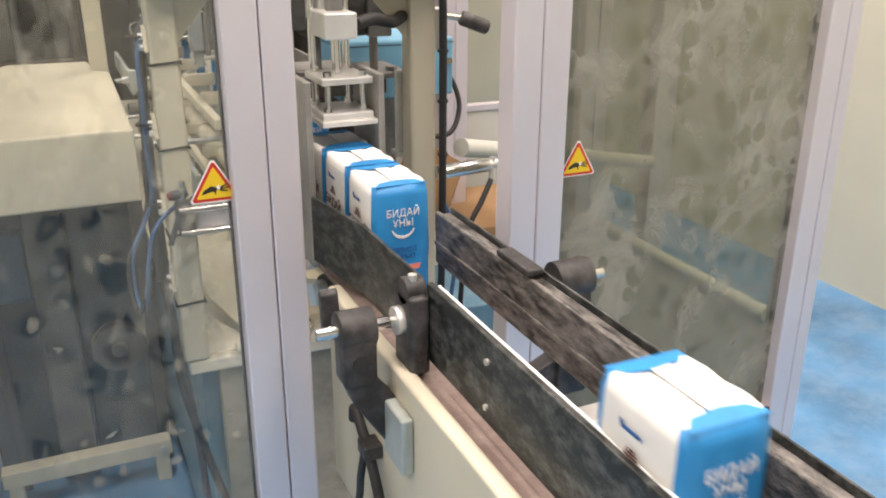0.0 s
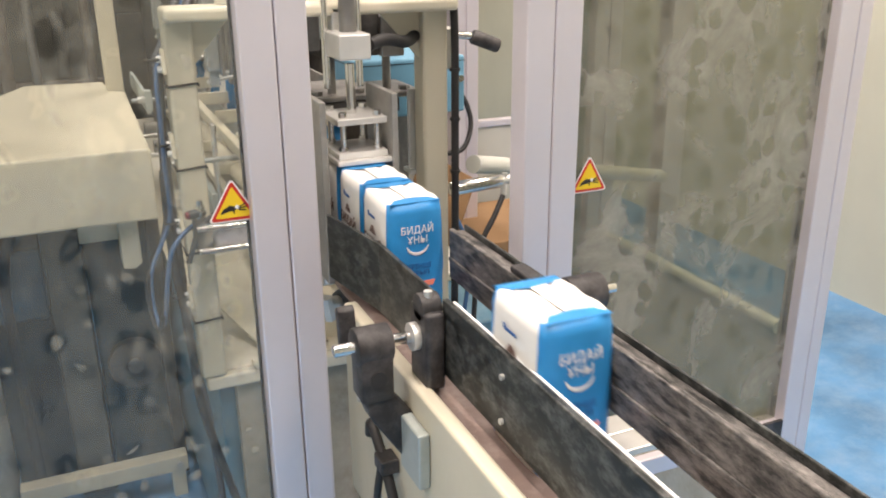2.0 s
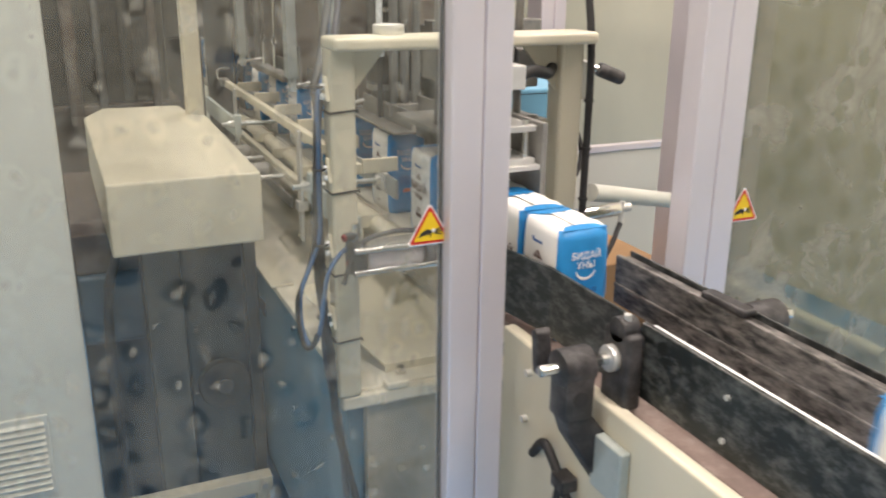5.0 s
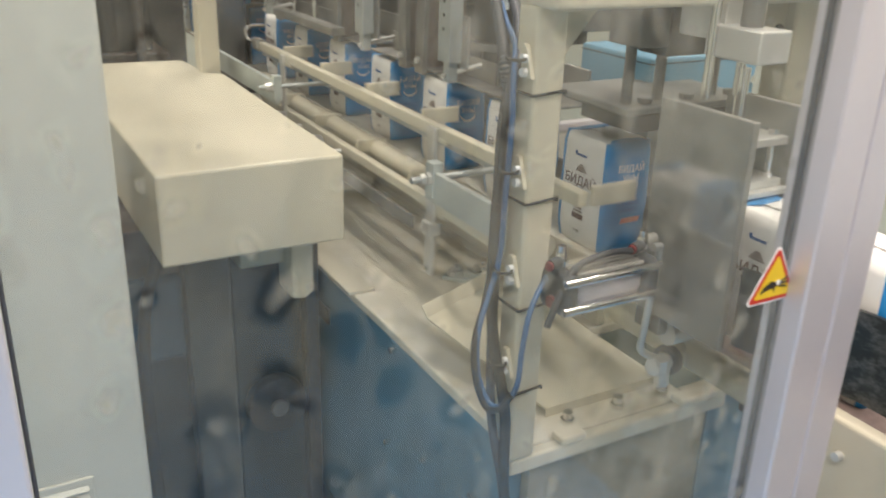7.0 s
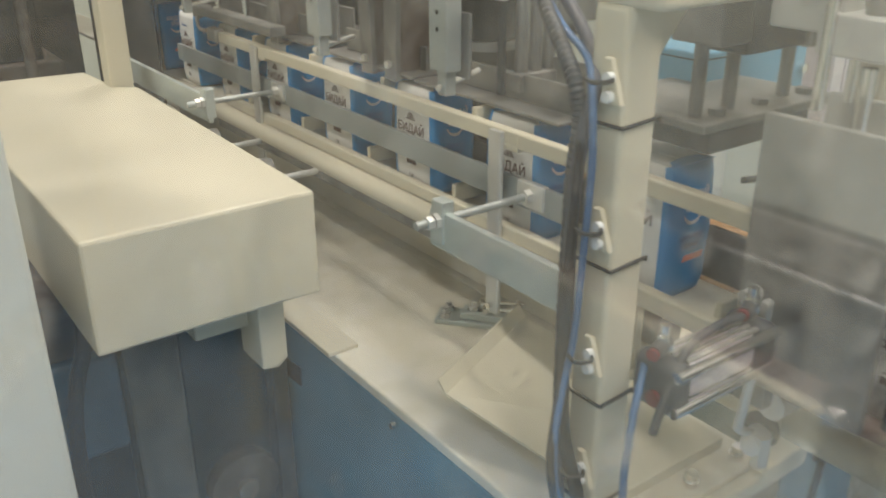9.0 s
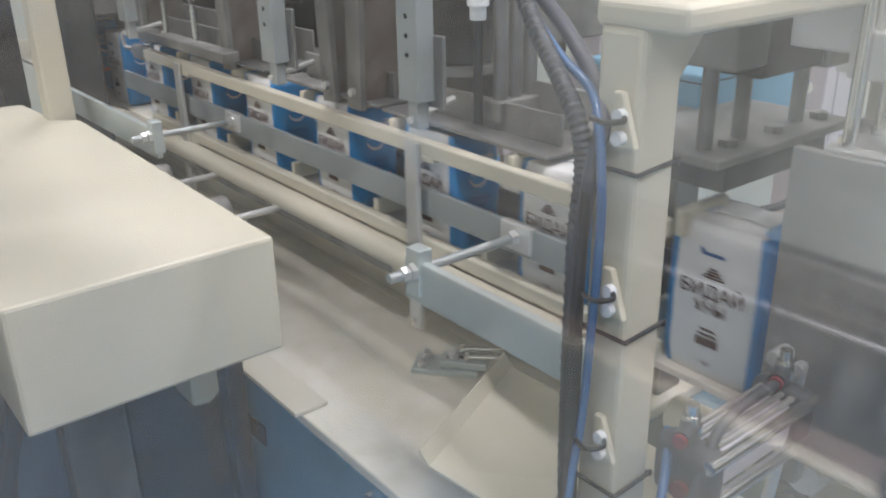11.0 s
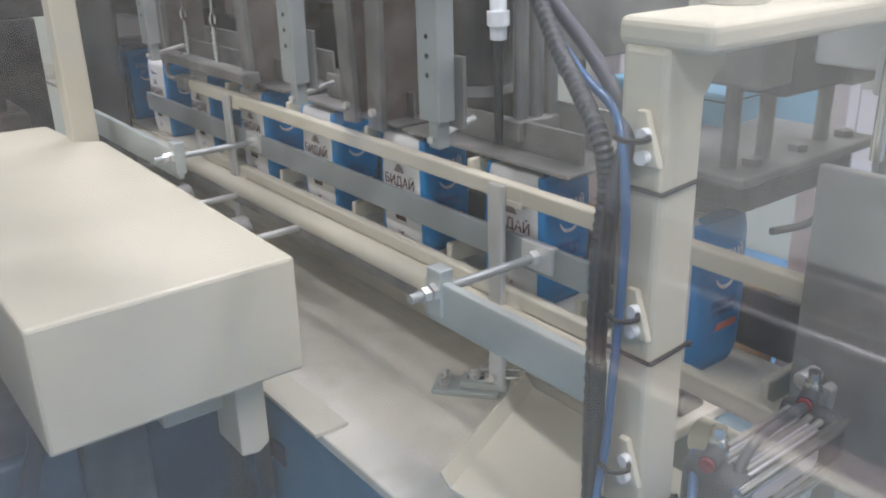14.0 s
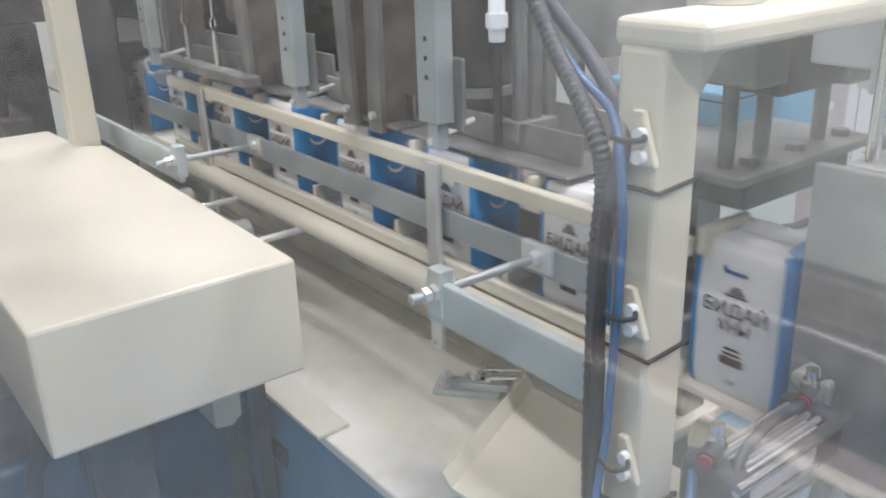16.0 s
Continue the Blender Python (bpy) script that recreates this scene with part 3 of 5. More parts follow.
def machine_body():
    r = root("machine_body", (1.0, 3.0, 0))
    M = Matrix.Translation((-1.0, -3.0, 0))
    part("side_panel", moved(box(0.768, 1.50, 1.86, 4.6, 0.12, 0.752, 0.004), M), BODY_BLUE, r, "blue painted side panel")
    part("apron", moved(box(0.80, 1.20, 1.835, 1.859, 0.12, 0.741, 0.003), M), APRON, r, "brownish floured apron panel")
    part("corner_post", moved(box(1.203, 1.29, 1.835, 1.859, 0.12, 0.741, 0.004), M), BODY_BLUE, r, "blue corner post")
    for i, (bx, w) in enumerate(((0.86, 0.05), (1.145, 0.10))):
        part("lip_clip", moved(box(bx - w / 2, bx + w / 2, 1.800, 1.832, 0.7745, 0.790, 0.005, 3), M), CREAM_DUSTY, r, "floured clip on the lip")
    part("front_lip", moved(box(0.740, 1.215, 1.806, 1.829, 0.742, 0.7725, 0.006, 3), M), CREAM_DUSTY, r, "floured front lip")
    part("slot", moved(prism([(2.63, 0.630), (2.86, 0.622), (2.86, 0.652), (2.63, 0.674)], 0.764, 0.767, axis="x"), M), DARK, r, "dark slot for the lever")
    for bx in (0.886, 0.995, 1.10):
        bm = hexnut((bx, 1.855, 0.775), (bx, 1.855, 0.784), 0.013)
        rod((bx, 1.855, 0.784), (bx, 1.855, 0.797), 0.009, 10, bm)
        part("bolt", moved(bm, M), CHROME, r, "bright table bolt", True)
    part("table_top", moved(box(0.766, 1.14, 1.83, 4.6, 0.753, 0.774, 0.004), M), CREAM_DUSTY, r, "cream table top covered in flour")
    part("table_edge", moved(box(1.1405, 1.50, 2.12, 4.6, 0.753, 0.774, 0.004), M), CREAM_DUSTY, r, "cream table top covered in flour")
    part("sump", moved(box(1.1405, 1.30, 1.862, 2.118, 0.7525, 0.757, 0.002), M), SUMP, r, "dull green sump floor")
    part("sump_lip", moved(box(1.1405, 1.30, 1.83, 1.860, 0.7525, 0.774, 0.003), M), CREAM_DUSTY, r)
    part("edge_plate", moved(box(0.752, 0.815, 2.478, 3.4, 0.7745, 0.783, 0.002), M), CREAM, r, "raised cream edge plate")
    for y in (1.8, 4.5):
        for x in (0.80, 1.27):
            part("foot", moved(rod((x, y, 0), (x, y, 0.12), 0.025, 12), M), DARK, r)
    for y, z in ((2.28, 0.735), (1.95, 0.60), (2.30, 0.50), (2.75, 0.735)):
        part("screw", moved(rod((0.768, y, z), (0.756, y, z), 0.007, 10), M), CHROME, r, "bright screw head", True)
    return tagged(r, "blue machine body under a flour-dusted cream table", "machine")


machine_body()


def chute():
    r = root("chute", (0.9, 2.0, 0.774))
    q = [Vector(p) for p in ((0.757, 2.124, 0.880), (1.03, 2.26, 0.865), (1.105, 1.885, 0.792), (0.862, 1.885, 0.792))]
    c = r.location
    bm = bmesh.new()
    top = [bm.verts.new(p - c) for p in q]
    low = [bm.verts.new(p - c - Vector((0, 0, 0.004))) for p in q]
    bm.faces.new(top)
    bm.faces.new(low[::-1])
    for i in range(4):
        bm.faces.new((top[i], top[(i + 1) % 4], low[(i + 1) % 4], low[i]))
    part("plate", bm, CREAM, r, "sloping cream sheet plate")
    bm = bmesh.new()
    a, b = q[0] - c, q[1] - c
    n = Vector((-0.55, 0.83, 0)) * 0.012
    up = Vector((0, 0, 0.022))
    vs = [bm.verts.new(p) for p in (a, b, b + n + up, a + n + up, a - Vector((0, 0, .004)), b - Vector((0, 0, .004)), b + n * 1.2 + up, a + n * 1.2 + up)]
    for f in ((0, 1, 2, 3), (7, 6, 5, 4), (0, 4, 5, 1), (3, 2, 6, 7), (1, 5, 6, 2), (0, 3, 7, 4)):
        bm.faces.new([vs[k] for k in f])
    part("flange", bm, CREAM, r, "folded edge flange")
    bm = bmesh.new()
    rim = [q[3], q[2]]
    for p0, p1 in zip(rim, rim[1:]):
        a, b = p0 - c - Vector((0, 0, 0.004)), p1 - c - Vector((0, 0, 0.004))
        o = Vector((0.004, 0.003, 0))
        vs = [bm.verts.new(v) for v in (a, b, Vector((b.x, b.y, 0)), Vector((a.x, a.y, 0)), a + o, b + o, Vector((b.x, b.y, 0)) + o, Vector((a.x, a.y, 0)) + o)]
        for f in ((0, 1, 2, 3), (7, 6, 5, 4), (0, 4, 5, 1), (3, 2, 6, 7), (1, 5, 6, 2), (0, 3, 7, 4)):
            bm.faces.new([vs[k] for k in f])
    part("skirt", bm, CREAM, r)
    return tagged(r, "cream sheet metal chute plate on the table", "chute")


chute()


def table_clamp():
    r = root("table_clamp", (1.060, 2.425, 0.774))
    r.rotation_euler = (0, 0, radians(-50))
    part("base_plate", box(-0.085, 0.035, -0.030, 0.030, 0.0, 0.010, 0.002), ZINC, r, "zinc-plated base plate")
    part("slide", box(-0.035, 0.050, -0.020, 0.022, 0.0105, 0.024, 0.002), ZINC, r, "zinc-plated slide")
    part("slot", box(-0.024, 0.016, -0.006, 0.006, 0.0242, 0.0250), RUBBER, r, "dark slot")
    for x, y, z in ((-0.066, 0.016, 0.010), (-0.066, -0.016, 0.010), (-0.012, 0.0, 0.0252)):
        bm = hexnut((x, y, z), (x, y, z + 0.009), 0.0105)
        rod((x, y, z + 0.009), (x, y, z + 0.018), 0.0055, 8, bm)
        part("bolt", bm, STEEL, r, "hexagon bolt")
    for y, x0, x1 in ((0.014, 0.0, 0.085), (-0.014, 0.012, 0.080)):
        bm = rod((x0, y, 0.034), (x1, y, 0.040), 0.0048, 10)
        hexnut((x0 - 0.002, y, 0.0339), (x0 + 0.007, y, 0.0345), 0.010, bm)
        hexnut((x1 - 0.016, y, 0.0388), (x1 - 0.008, y, 0.0394), 0.009, bm)
        part("adjusting_bolt", bm, CHROME, r, "bright adjusting bolt", True)
    return tagged(r, "small steel clamp bolted to the table", "clamp")


table_clamp()


def drive_cover():
    r = root("drive_cover", (0.55, 3.0, 0.91))
    M = Matrix.Translation((-0.55, -3.0, -0.91))
    pts = [(0.361, 2.470), (0.741, 2.470), (0.757, 3.40), (0.705, 3.43), (0.700, 3.66), (0.43, 3.68), (0.361, 3.50)]
    part("shell", moved(prism(pts, 0.914, 1.102, axis="z", bevel=0.006), M), CREAM, r, "folded cream sheet metal cover")
    # The case below the shell has the shell's shade in its colour.
    part("gear_case", moved(box(0.545, 0.757, 2.70, 3.6, 0.02, 0.914, 0.01), M), SHADED_BLUE, r, "blue gear case, coloured dark for the shade under the cover")
    part("motor_box", moved(box(0.273, 0.437, 2.68, 3.5, 0.60, 0.80, 0.012, 3), M), MOTOR_BLUE, r, "blue painted motor box")
    part("shelf", moved(box(0.273, 0.437, 2.70, 3.5, 0.802, 0.914, 0.004), M), BROWN, r, "brown backing plate")
    # Dark block added to fill the shaded space beneath the cover.
    part("base_block", moved(box(0.273, 0.54, 2.74, 3.5, 0.02, 0.598, 0.01), M), SHADE_NAVY, r, "near-black block added for the shade under the cover")
    part("post", moved(box(0.440, 0.540, 2.66, 2.72, 0.02, 0.914, 0.006), M), FLOURED_GREY, r, "grey upright under the cover")
    part("post", moved(box(0.717, 0.753, 2.66, 2.70, 0.02, 0.914, 0.004), M), DARK, r, "dark upright under the cover")
    part("pulley", moved(rod((0.64, 2.70, 0.42), (0.64, 2.66, 0.42), 0.075, 28, bevel=0.006), M), DARK, r, "dark pulley", True)
    part("hub", moved(rod((0.64, 2.66, 0.42), (0.64, 2.645, 0.42), 0.022, 16, bevel=0.003), M), STEEL_DUSTY, r, "steel hub", True)
    part("hose", moved(hose([(0.385, 2.64, 0.92), (0.372, 2.62, 0.86), (0.352, 2.62, 0.80), (0.34, 2.64, 0.70), (0.335, 2.66, 0.50), (0.34, 2.66, 0.02)], 0.014), M), RUBBER, r, "black cable", True)
    return tagged(r, "large cream sheet metal drive cover", "machine cover")


drive_cover()
tagged(part("frame_column", box(0.700, 0.758, 3.432, 3.49, 0.774, 2.4, 0.005), CREAM), "cream square steel frame column behind the cover", "column")

r = root("switch_cabinet", (0.0, 2.55, 0))
part("body", box(-0.55, 0.27, -0.25, 0.30, 0.06, 2.15, 0.006), GREY_PANEL, r)
part("plinth", box(-0.53, 0.25, -0.23, 0.28, 0.0, 0.06), DARK, r, "dark plinth")
v = part("vent", box(0.008, 0.172, -0.258, -0.2505, 0.40, 0.612, 0.003), GREY_PANEL, r, "louvred ventilation grille")
for i in range(11):
    part("louvre", moved(box(-0.072, 0.072, -0.006, 0.006, -0.0015, 0.0015), pose(0.09, -0.261, 0.42 + i * 0.0172, 35)), GREY_PANEL, v)
part("door_edge", box(-0.54, 0.262, -0.2525, -0.2500, 0.08, 2.13, 0.001), GREY_PANEL, r)
tagged(r, "tall grey painted switch cabinet with a louvred vent", "cabinet")

r = root("lower_frame", (0.515, 2.59, 0))
part("beam", box(-0.23, 0.23, -0.025, 0.025, 0.09, 0.14, 0.004), CREAM, r)
part("foot", box(-0.22, -0.18, -0.02, 0.02, 0, 0.09, 0.003), CREAM, r)
part("foot", box(0.18, 0.22, -0.02, 0.02, 0, 0.09, 0.003), CREAM, r)
part("bolt", rod((0.205, -0.025, 0.115), (0.205, -0.033, 0.115), 0.009, 8), STEEL, r)
tagged(r, "low cream frame beam behind the guard pane", "frame")

# ---- portal frame with cables ----


def portal():
    r = root("portal_frame", (1.0, 1.83, 0.77))
    M = Matrix.Translation((-1.0, -1.83, -0.77))
    part("leg", moved(box(0.731, 0.781, 1.802, 1.850, 0.774, 1.474, 0.007, 3), M), CREAM, r, "cream steel leg")
    part("leg", moved(box(1.220, 1.274, 1.806, 1.86, 0.774, 1.474, 0.007, 3), M), CREAM, r, "cream steel leg")
    part("beam", moved(box(0.731, 1.280, 1.765, 1.856, 1.470, 1.494, 0.0075, 3), M), CREAM, r, "cream cross beam with rounded edges")
    part("gusset", moved(prism([(0.779, 1.47), (0.85, 1.47), (0.779, 1.385)], 1.826, 1.832), M), CREAM, r)
    part("gusset", moved(prism([(1.220, 1.47), (1.135, 1.47), (1.220, 1.375)], 1.826, 1.832), M), CREAM, r)
    part("mount_disc", moved(rod((0.86, 1.84, 1.494), (0.86, 1.84, 1.512), 0.03, 20, bevel=0.002), M), STEEL, r, "", True)
    return tagged(r, "cream painted steel portal frame over the bag line", "frame")


portal()


def cable_tie(z, x0=0.729, x1=0.783):
    bm = bmesh.new()
    y0, y1 = 1.800, 1.852
    for p0, p1 in (((x0, y0), (x1, y0)), ((x1, y0), (x1, y1)), ((x0, y1), (x0, y0))):
        rod((p0[0], p0[1], z), (p1[0], p1[1], z + (0.004 if p1[0] > p0[0] else 0)), 0.0022, 6, bm)
    return tagged(part("cable_tie", bm, RUBBER), "thin black cable tie round the frame leg", "cable tie", "cable ties")


for z in (1.358, 1.206, 1.042, 0.90):
    cable_tie(z)


def tie_mount(z):
    r = root("cable_mount", (0.731, 1.814, z))
    part("pad", prism([(-0.014, -0.02), (0.012, -0.02), (0.012, 0.024), (0.002, 0.024)], -0.007, 0, axis="x", bevel=0.0015), CREAM, r)
    bm = rod((-0.014, 0.0, 0.006), (-0.007, 0, 0.006), 0.006, 10)
    rod((-0.014, 0.0, -0.012), (-0.007, 0, -0.012), 0.006, 10, bm)
    part("screw", bm, INK_WHITE, r, "white plastic screw", True)
    part("strap", hose([(-0.007, 0, 0.006), (-0.02, -0.012, 0.006), (-0.034, -0.004, 0.006), (-0.03, 0.012, 0.006)], 0.0025, 6), RUBBER, r, "black strap", True)
    return tagged(r, "white cable mount screwed to the frame leg", "cable mount", "cable mounts")


for z in (1.40, 1.248, 1.10, 0.95):
    tie_mount(z)

r = root("cable_bundle", (0.70, 1.83, 1.0))
B = Matrix.Translation((-0.70, -1.83, -1.0))
part("conduit", moved(hose([(0.83, 2.10, 1.58), (0.806, 2.05, 1.535), (0.783, 2.0, 1.494), (0.761, 1.95, 1.455), (0.739, 1.90, 1.424), (0.718, 1.856, 1.395), (0.721, 1.850, 1.356), (0.718, 1.852, 1.298), (0.717, 1.852, 1.217), (0.717, 1.852, 1.13), (0.719, 1.852, 1.04), (0.722, 1.85, 0.90)], 0.0072, 10, ribs=0.0018, steps=14), B), HOSE_GREY, r, "ribbed dark grey conduit", True)
part("cable", moved(hose([(0.86, 2.14, 1.58), (0.83, 2.06, 1.525), (0.805, 2.0, 1.487), (0.787, 1.94, 1.455), (0.756, 1.88, 1.429), (0.728, 1.838, 1.398), (0.719, 1.838, 1.36), (0.717, 1.845, 1.30), (0.715, 1.846, 1.22), (0.716, 1.846, 1.10), (0.716, 1.845, 1.0), (0.718, 1.838, 0.85), (0.735, 1.815, 0.70), (0.745, 1.81, 0.50), (0.75, 1.81, 0.30), (0.75, 1.81, 0.02)], 0.0072), B), HOSE_SLATE, r, "smooth slate grey cable", True)
part("hose", moved(hose([(0.84, 2.13, 1.57), (0.80, 2.03, 1.50), (0.765, 1.93, 1.44), (0.736, 1.86, 1.418), (0.718, 1.832, 1.39), (0.712, 1.822, 1.355), (0.712, 1.820, 1.31), (0.710, 1.822, 1.22), (0.710, 1.828, 1.12), (0.690, 1.82, 1.07), (0.662, 1.80, 1.02), (0.656, 1.785, 0.965), (0.660, 1.76, 0.932), (0.666, 1.735, 0.937), (0.673, 1.712, 0.979), (0.682, 1.718, 1.03), (0.698, 1.727, 1.083), (0.735, 1.75, 1.112), (0.768, 1.775, 1.114)], 0.0042), B), HOSE_BLUE, r, "blue air hose", True)
part("hose", moved(hose([(0.715, 1.84, 1.34), (0.709, 1.84, 1.24), (0.704, 1.838, 1.12), (0.684, 1.82, 1.06), (0.655, 1.797, 1.01), (0.650, 1.78, 0.96), (0.654, 1.757, 0.927), (0.661, 1.733, 0.934), (0.667, 1.715, 0.965)], 0.0048), B), RUBBER, r, "black air hose", True)
part("cable", moved(hose([(0.708, 1.840, 1.20), (0.706, 1.838, 1.08), (0.708, 1.832, 1.0), (0.713, 1.812, 0.93), (0.717, 1.798, 0.87), (0.718, 1.795, 0.805), (0.722, 1.795, 0.732), (0.738, 1.795, 0.64), (0.76, 1.795, 0.537), (0.79, 1.79, 0.40), (0.82, 1.78, 0.20), (0.85, 1.77, 0.02)], 0.0085), B), RUBBER, r, "black cable hanging to the floor", True)
tagged(r, "bundle of dark cables and a blue hose along the frame leg", "cables")

r = root("cable_run", (1.285, 1.83, 1.2))
part("cable", hose([(0.0, 0, 0.40), (0.0, -0.03, 0.25), (0.0, -0.032, 0.0), (0.0, -0.03, -0.2), (0.01, 0.0, -0.5)], 0.008), RUBBER, r, "black cable", True)
for z in (0.15, 0.05, -0.06):
    part("tie", rod((0, -0.032, z), (0.0, -0.032, z + 0.006), 0.011, 10), RUBBER, r)
tagged(r, "black cable tied along the frame leg", "cable")

# ---- pneumatic stopper cylinder by the frame leg ----


def stopper():
    r = root("air_cylinder", (0.86, 1.74, 1.13))
    M = Matrix.Translation((-0.86, -1.74, -1.13))
    part("barrel", moved(box(0.812, 0.930, 1.717, 1.763, 1.100, 1.146, 0.012, 4), M), ALU, r, "smooth aluminium barrel", True)
    for i in range(4):
        part("rib", moved(rod((0.812, 1.724 + i * 0.0105, 1.147), (0.930, 1.724 + i * 0.0105, 1.147), 0.0034, 8), M), PLATE, r, "", True)
    for z in (1.101, 1.143):
        part("tie_rod", moved(rod((0.784, 1.712, z), (0.953, 1.712, z), 0.0065, 12), M), CHROME, r, "bright tie rod", True)
    for x0, x1 in ((0.782, 0.812), (0.930, 0.957)):
        part("end_cap", moved(box(x0, x1, 1.709, 1.771, 1.091, 1.153, 0.012, 3), M), HOSE_GREY, r, "dark grey end cap", True)
    bm = hose([(0.962, 1.74, 1.158), (0.976, 1.742, 1.157), (0.980, 1.745, 1.146), (0.981, 1.75, 1.08), (0.981, 1.757, 1.0), (0.982, 1.76, 0.982), (0.99, 1.762, 0.968), (1.03, 1.768, 0.942)], 0.0062, 10)
    part("link_rod", moved(bm, M), STEEL, r, "bent steel link rod", True)
    part("plug", moved(rod((0.782, 1.735, 1.11), (0.777, 1.735, 1.11), 0.009, 14), M), RED_DARK, r, "dull red plug", True)
    for x in (0.797, 0.942):
        bm = rod((x, 1.742, 1.154), (x, 1.742, 1.178), 0.008, 12, bevel=0.001)
        hexnut((x, 1.742, 1.160), (x, 1.742, 1.168), 0.0105, bm)
        rod((x, 1.742, 1.178), (x, 1.742, 1.188), 0.006, 10, bm)
        part("flow_valve", moved(bm, M), CHROME, r, "bright flow control valve", True)
        part("elbow", moved(rod((x, 1.742, 1.166), (x - 0.022, 1.736, 1.164), 0.0085, 12), M), HOSE_GREY, r, "", True)
        part("collar", moved(rod((x - 0.022, 1.736, 1.164), (x - 0.026, 1.735, 1.1635), 0.0068, 12), M), RED, r, "red push-in collar", True)
    part("hose", moved(hose([(0.916, 1.735, 1.163), (0.88, 1.732, 1.168), (0.84, 1.73, 1.165), (0.81, 1.725, 1.158), (0.785, 1.72, 1.13), (0.765, 1.72, 1.08)], 0.005), M), HOSE_GREY, r, "dark air hose", True)
    part("rod_end", moved(rod((0.961, 1.755, 1.15), (0.990, 1.757, 1.15), 0.006, 12), M), CHROME, r, "", True)
    part("knob", moved(rod((0.961, 1.765, 1.16), (0.988, 1.765, 1.16), 0.009, 14, bevel=0.002), M), STEEL, r, "", True)
    part("coupling", moved(rod((1.01, 1.755, 0.938), (1.055, 1.775, 0.928), 0.015, 14, bevel=0.003), M), STEEL, r, "steel rod coupling", True)
    part("coupling_nut", moved(hexnut((1.022, 1.748, 0.955), (1.03, 1.752, 0.905), 0.012), M), STEEL, r)
    part("knob", moved(rod((1.055, 1.775, 0.928), (1.073, 1.783, 0.926), 0.026, 20, bevel=0.006), M), HOSE_GREY, r, "dark round knob", True)
    part("collar", moved(rod((1.073, 1.783, 0.926), (1.10, 1.793, 0.926), 0.024, 18, bevel=0.004), M), CREAM, r, "cream collar", True)
    part("tube", moved(rod((1.118, 1.98, 0.926), (1.118, 1.60, 0.926), 0.026, 18), M), CREAM, r, "cream tube", True)
    r.location.x -= 0.043
    r.location.z -= 0.025
    return tagged(r, "ribbed pneumatic cylinder with hoses", "air cylinder")


stopper()


# ---- bag press ----
r = root("press_plate", (0.958, 1.71, BELT_Z))
part("plate", box(-0.006, 0.006, -0.088, 0.085, -0.02, 0.312, 0.002), PLATE, r, "ground steel side plate")
part("mount", box(-0.006, 0.03, 0.03, 0.085, -0.05, -0.02, 0.002), STEEL_DUSTY, r)
tagged(r, "flour-dusted ground steel side plate of the bag press", "plate", "press side plates")
r = root("press_plate", (1.105, 1.71, BELT_Z))
part("plate", box(-0.006, 0.006, -0.045, 0.10, -0.02, 0.31, 0.002), PLATE, r, "ground steel side plate")
part("mount", box(-0.006, 0.03, -0.08, 0.08, -0.09, -0.02, 0.002), STEEL_DUSTY, r)
tagged(r, "flour-dusted ground steel side plate of the bag press", "plate", "press side plates")

r = root("pneumatic_press", (1.045, 1.735, 1.40))
part("cylinder_block", box(-0.034, 0.026, -0.05, 0.05, 0.0, 0.045, 0.003), STEEL, r, "machined aluminium block")
part("mount", box(-0.02, 0.02, 0.03, 0.12, 0.02, 0.085, 0.003), STEEL, r)
part("cylinder", rod((0.0, 0.0, 0.045), (0.0, 0.0, 0.30), 0.016, 20), STEEL_DULL, r, "aluminium cylinder", True)
for x in (-0.034, 0.03):
    part("guide_bar", rod((x, 0.035, -0.06), (x, 0.035, 0.30), 0.007, 12), CHROME, r, "bright guide bar", True)
part("hose", hose([(0.04, 0.0, 0.02), (0.08, 0.02, 0.025), (0.13, 0.05, 0.015), (0.17, 0.10, 0.02)], 0.012), RUBBER, r, "black hose", True)
tagged(r, "pneumatic press head over the bags", "press")

press_stamp = root("press_stamp", (1.045, 1.735, 1.255))
part("upper_plate", box(-0.045, 0.05, -0.055, 0.055, 0.072, 0.084, 0.002), STEEL, press_stamp, "milled aluminium plate")
part("lower_plate", box(-0.045, 0.05, -0.055, 0.055, 0.010, 0.022, 0.002), STEEL, press_stamp, "milled aluminium plate")
part("shoe", box(-0.05, 0.056, -0.065, 0.07, 0.0, 0.010, 0.002), STEEL, press_stamp, "flat press shoe")
for x in (-0.03, 0.035):
    for y in (-0.04, 0.04):
        bm = rod((x, y, 0.022), (x, y, 0.072), 0.006, 12)
        rod((x, y, 0.084), (x, y, 0.094), 0.008, 8, bm)
        rod((x, y, 0.022), (x, y, 0.030), 0.009, 8, bm)
        part("pillar", bm, CHROME, press_stamp, "bright pillar bolt", True)
part("piston", rod((0, 0, 0.084), (0, 0, 0.175), 0.009, 14), CHROME, press_stamp, "bright piston rod", True)
tagged(press_stamp, "milled aluminium press stamp above the bags", "press")

# ---- slide, tubes and bars of the bag line ----
r = root("bag_slide", (1.045, 2.8, BELT_Z))
part("plate", box(-0.062, 0.066, -1.0, 3.3, -0.012, -0.002, 0.002), CREAM_DUSTY, r, "floured cream slide plate")
part("tube", rod((-0.086, -0.75, -0.017), (-0.086, 1.5, -0.017), 0.022, 16), CREAM, r, "cream tube", True)
part("rail", box(0.075, 0.085, -1.0, 1.6, -0.001, 0.080, 0.002), STEEL_DUSTY, r, "steel back rail")
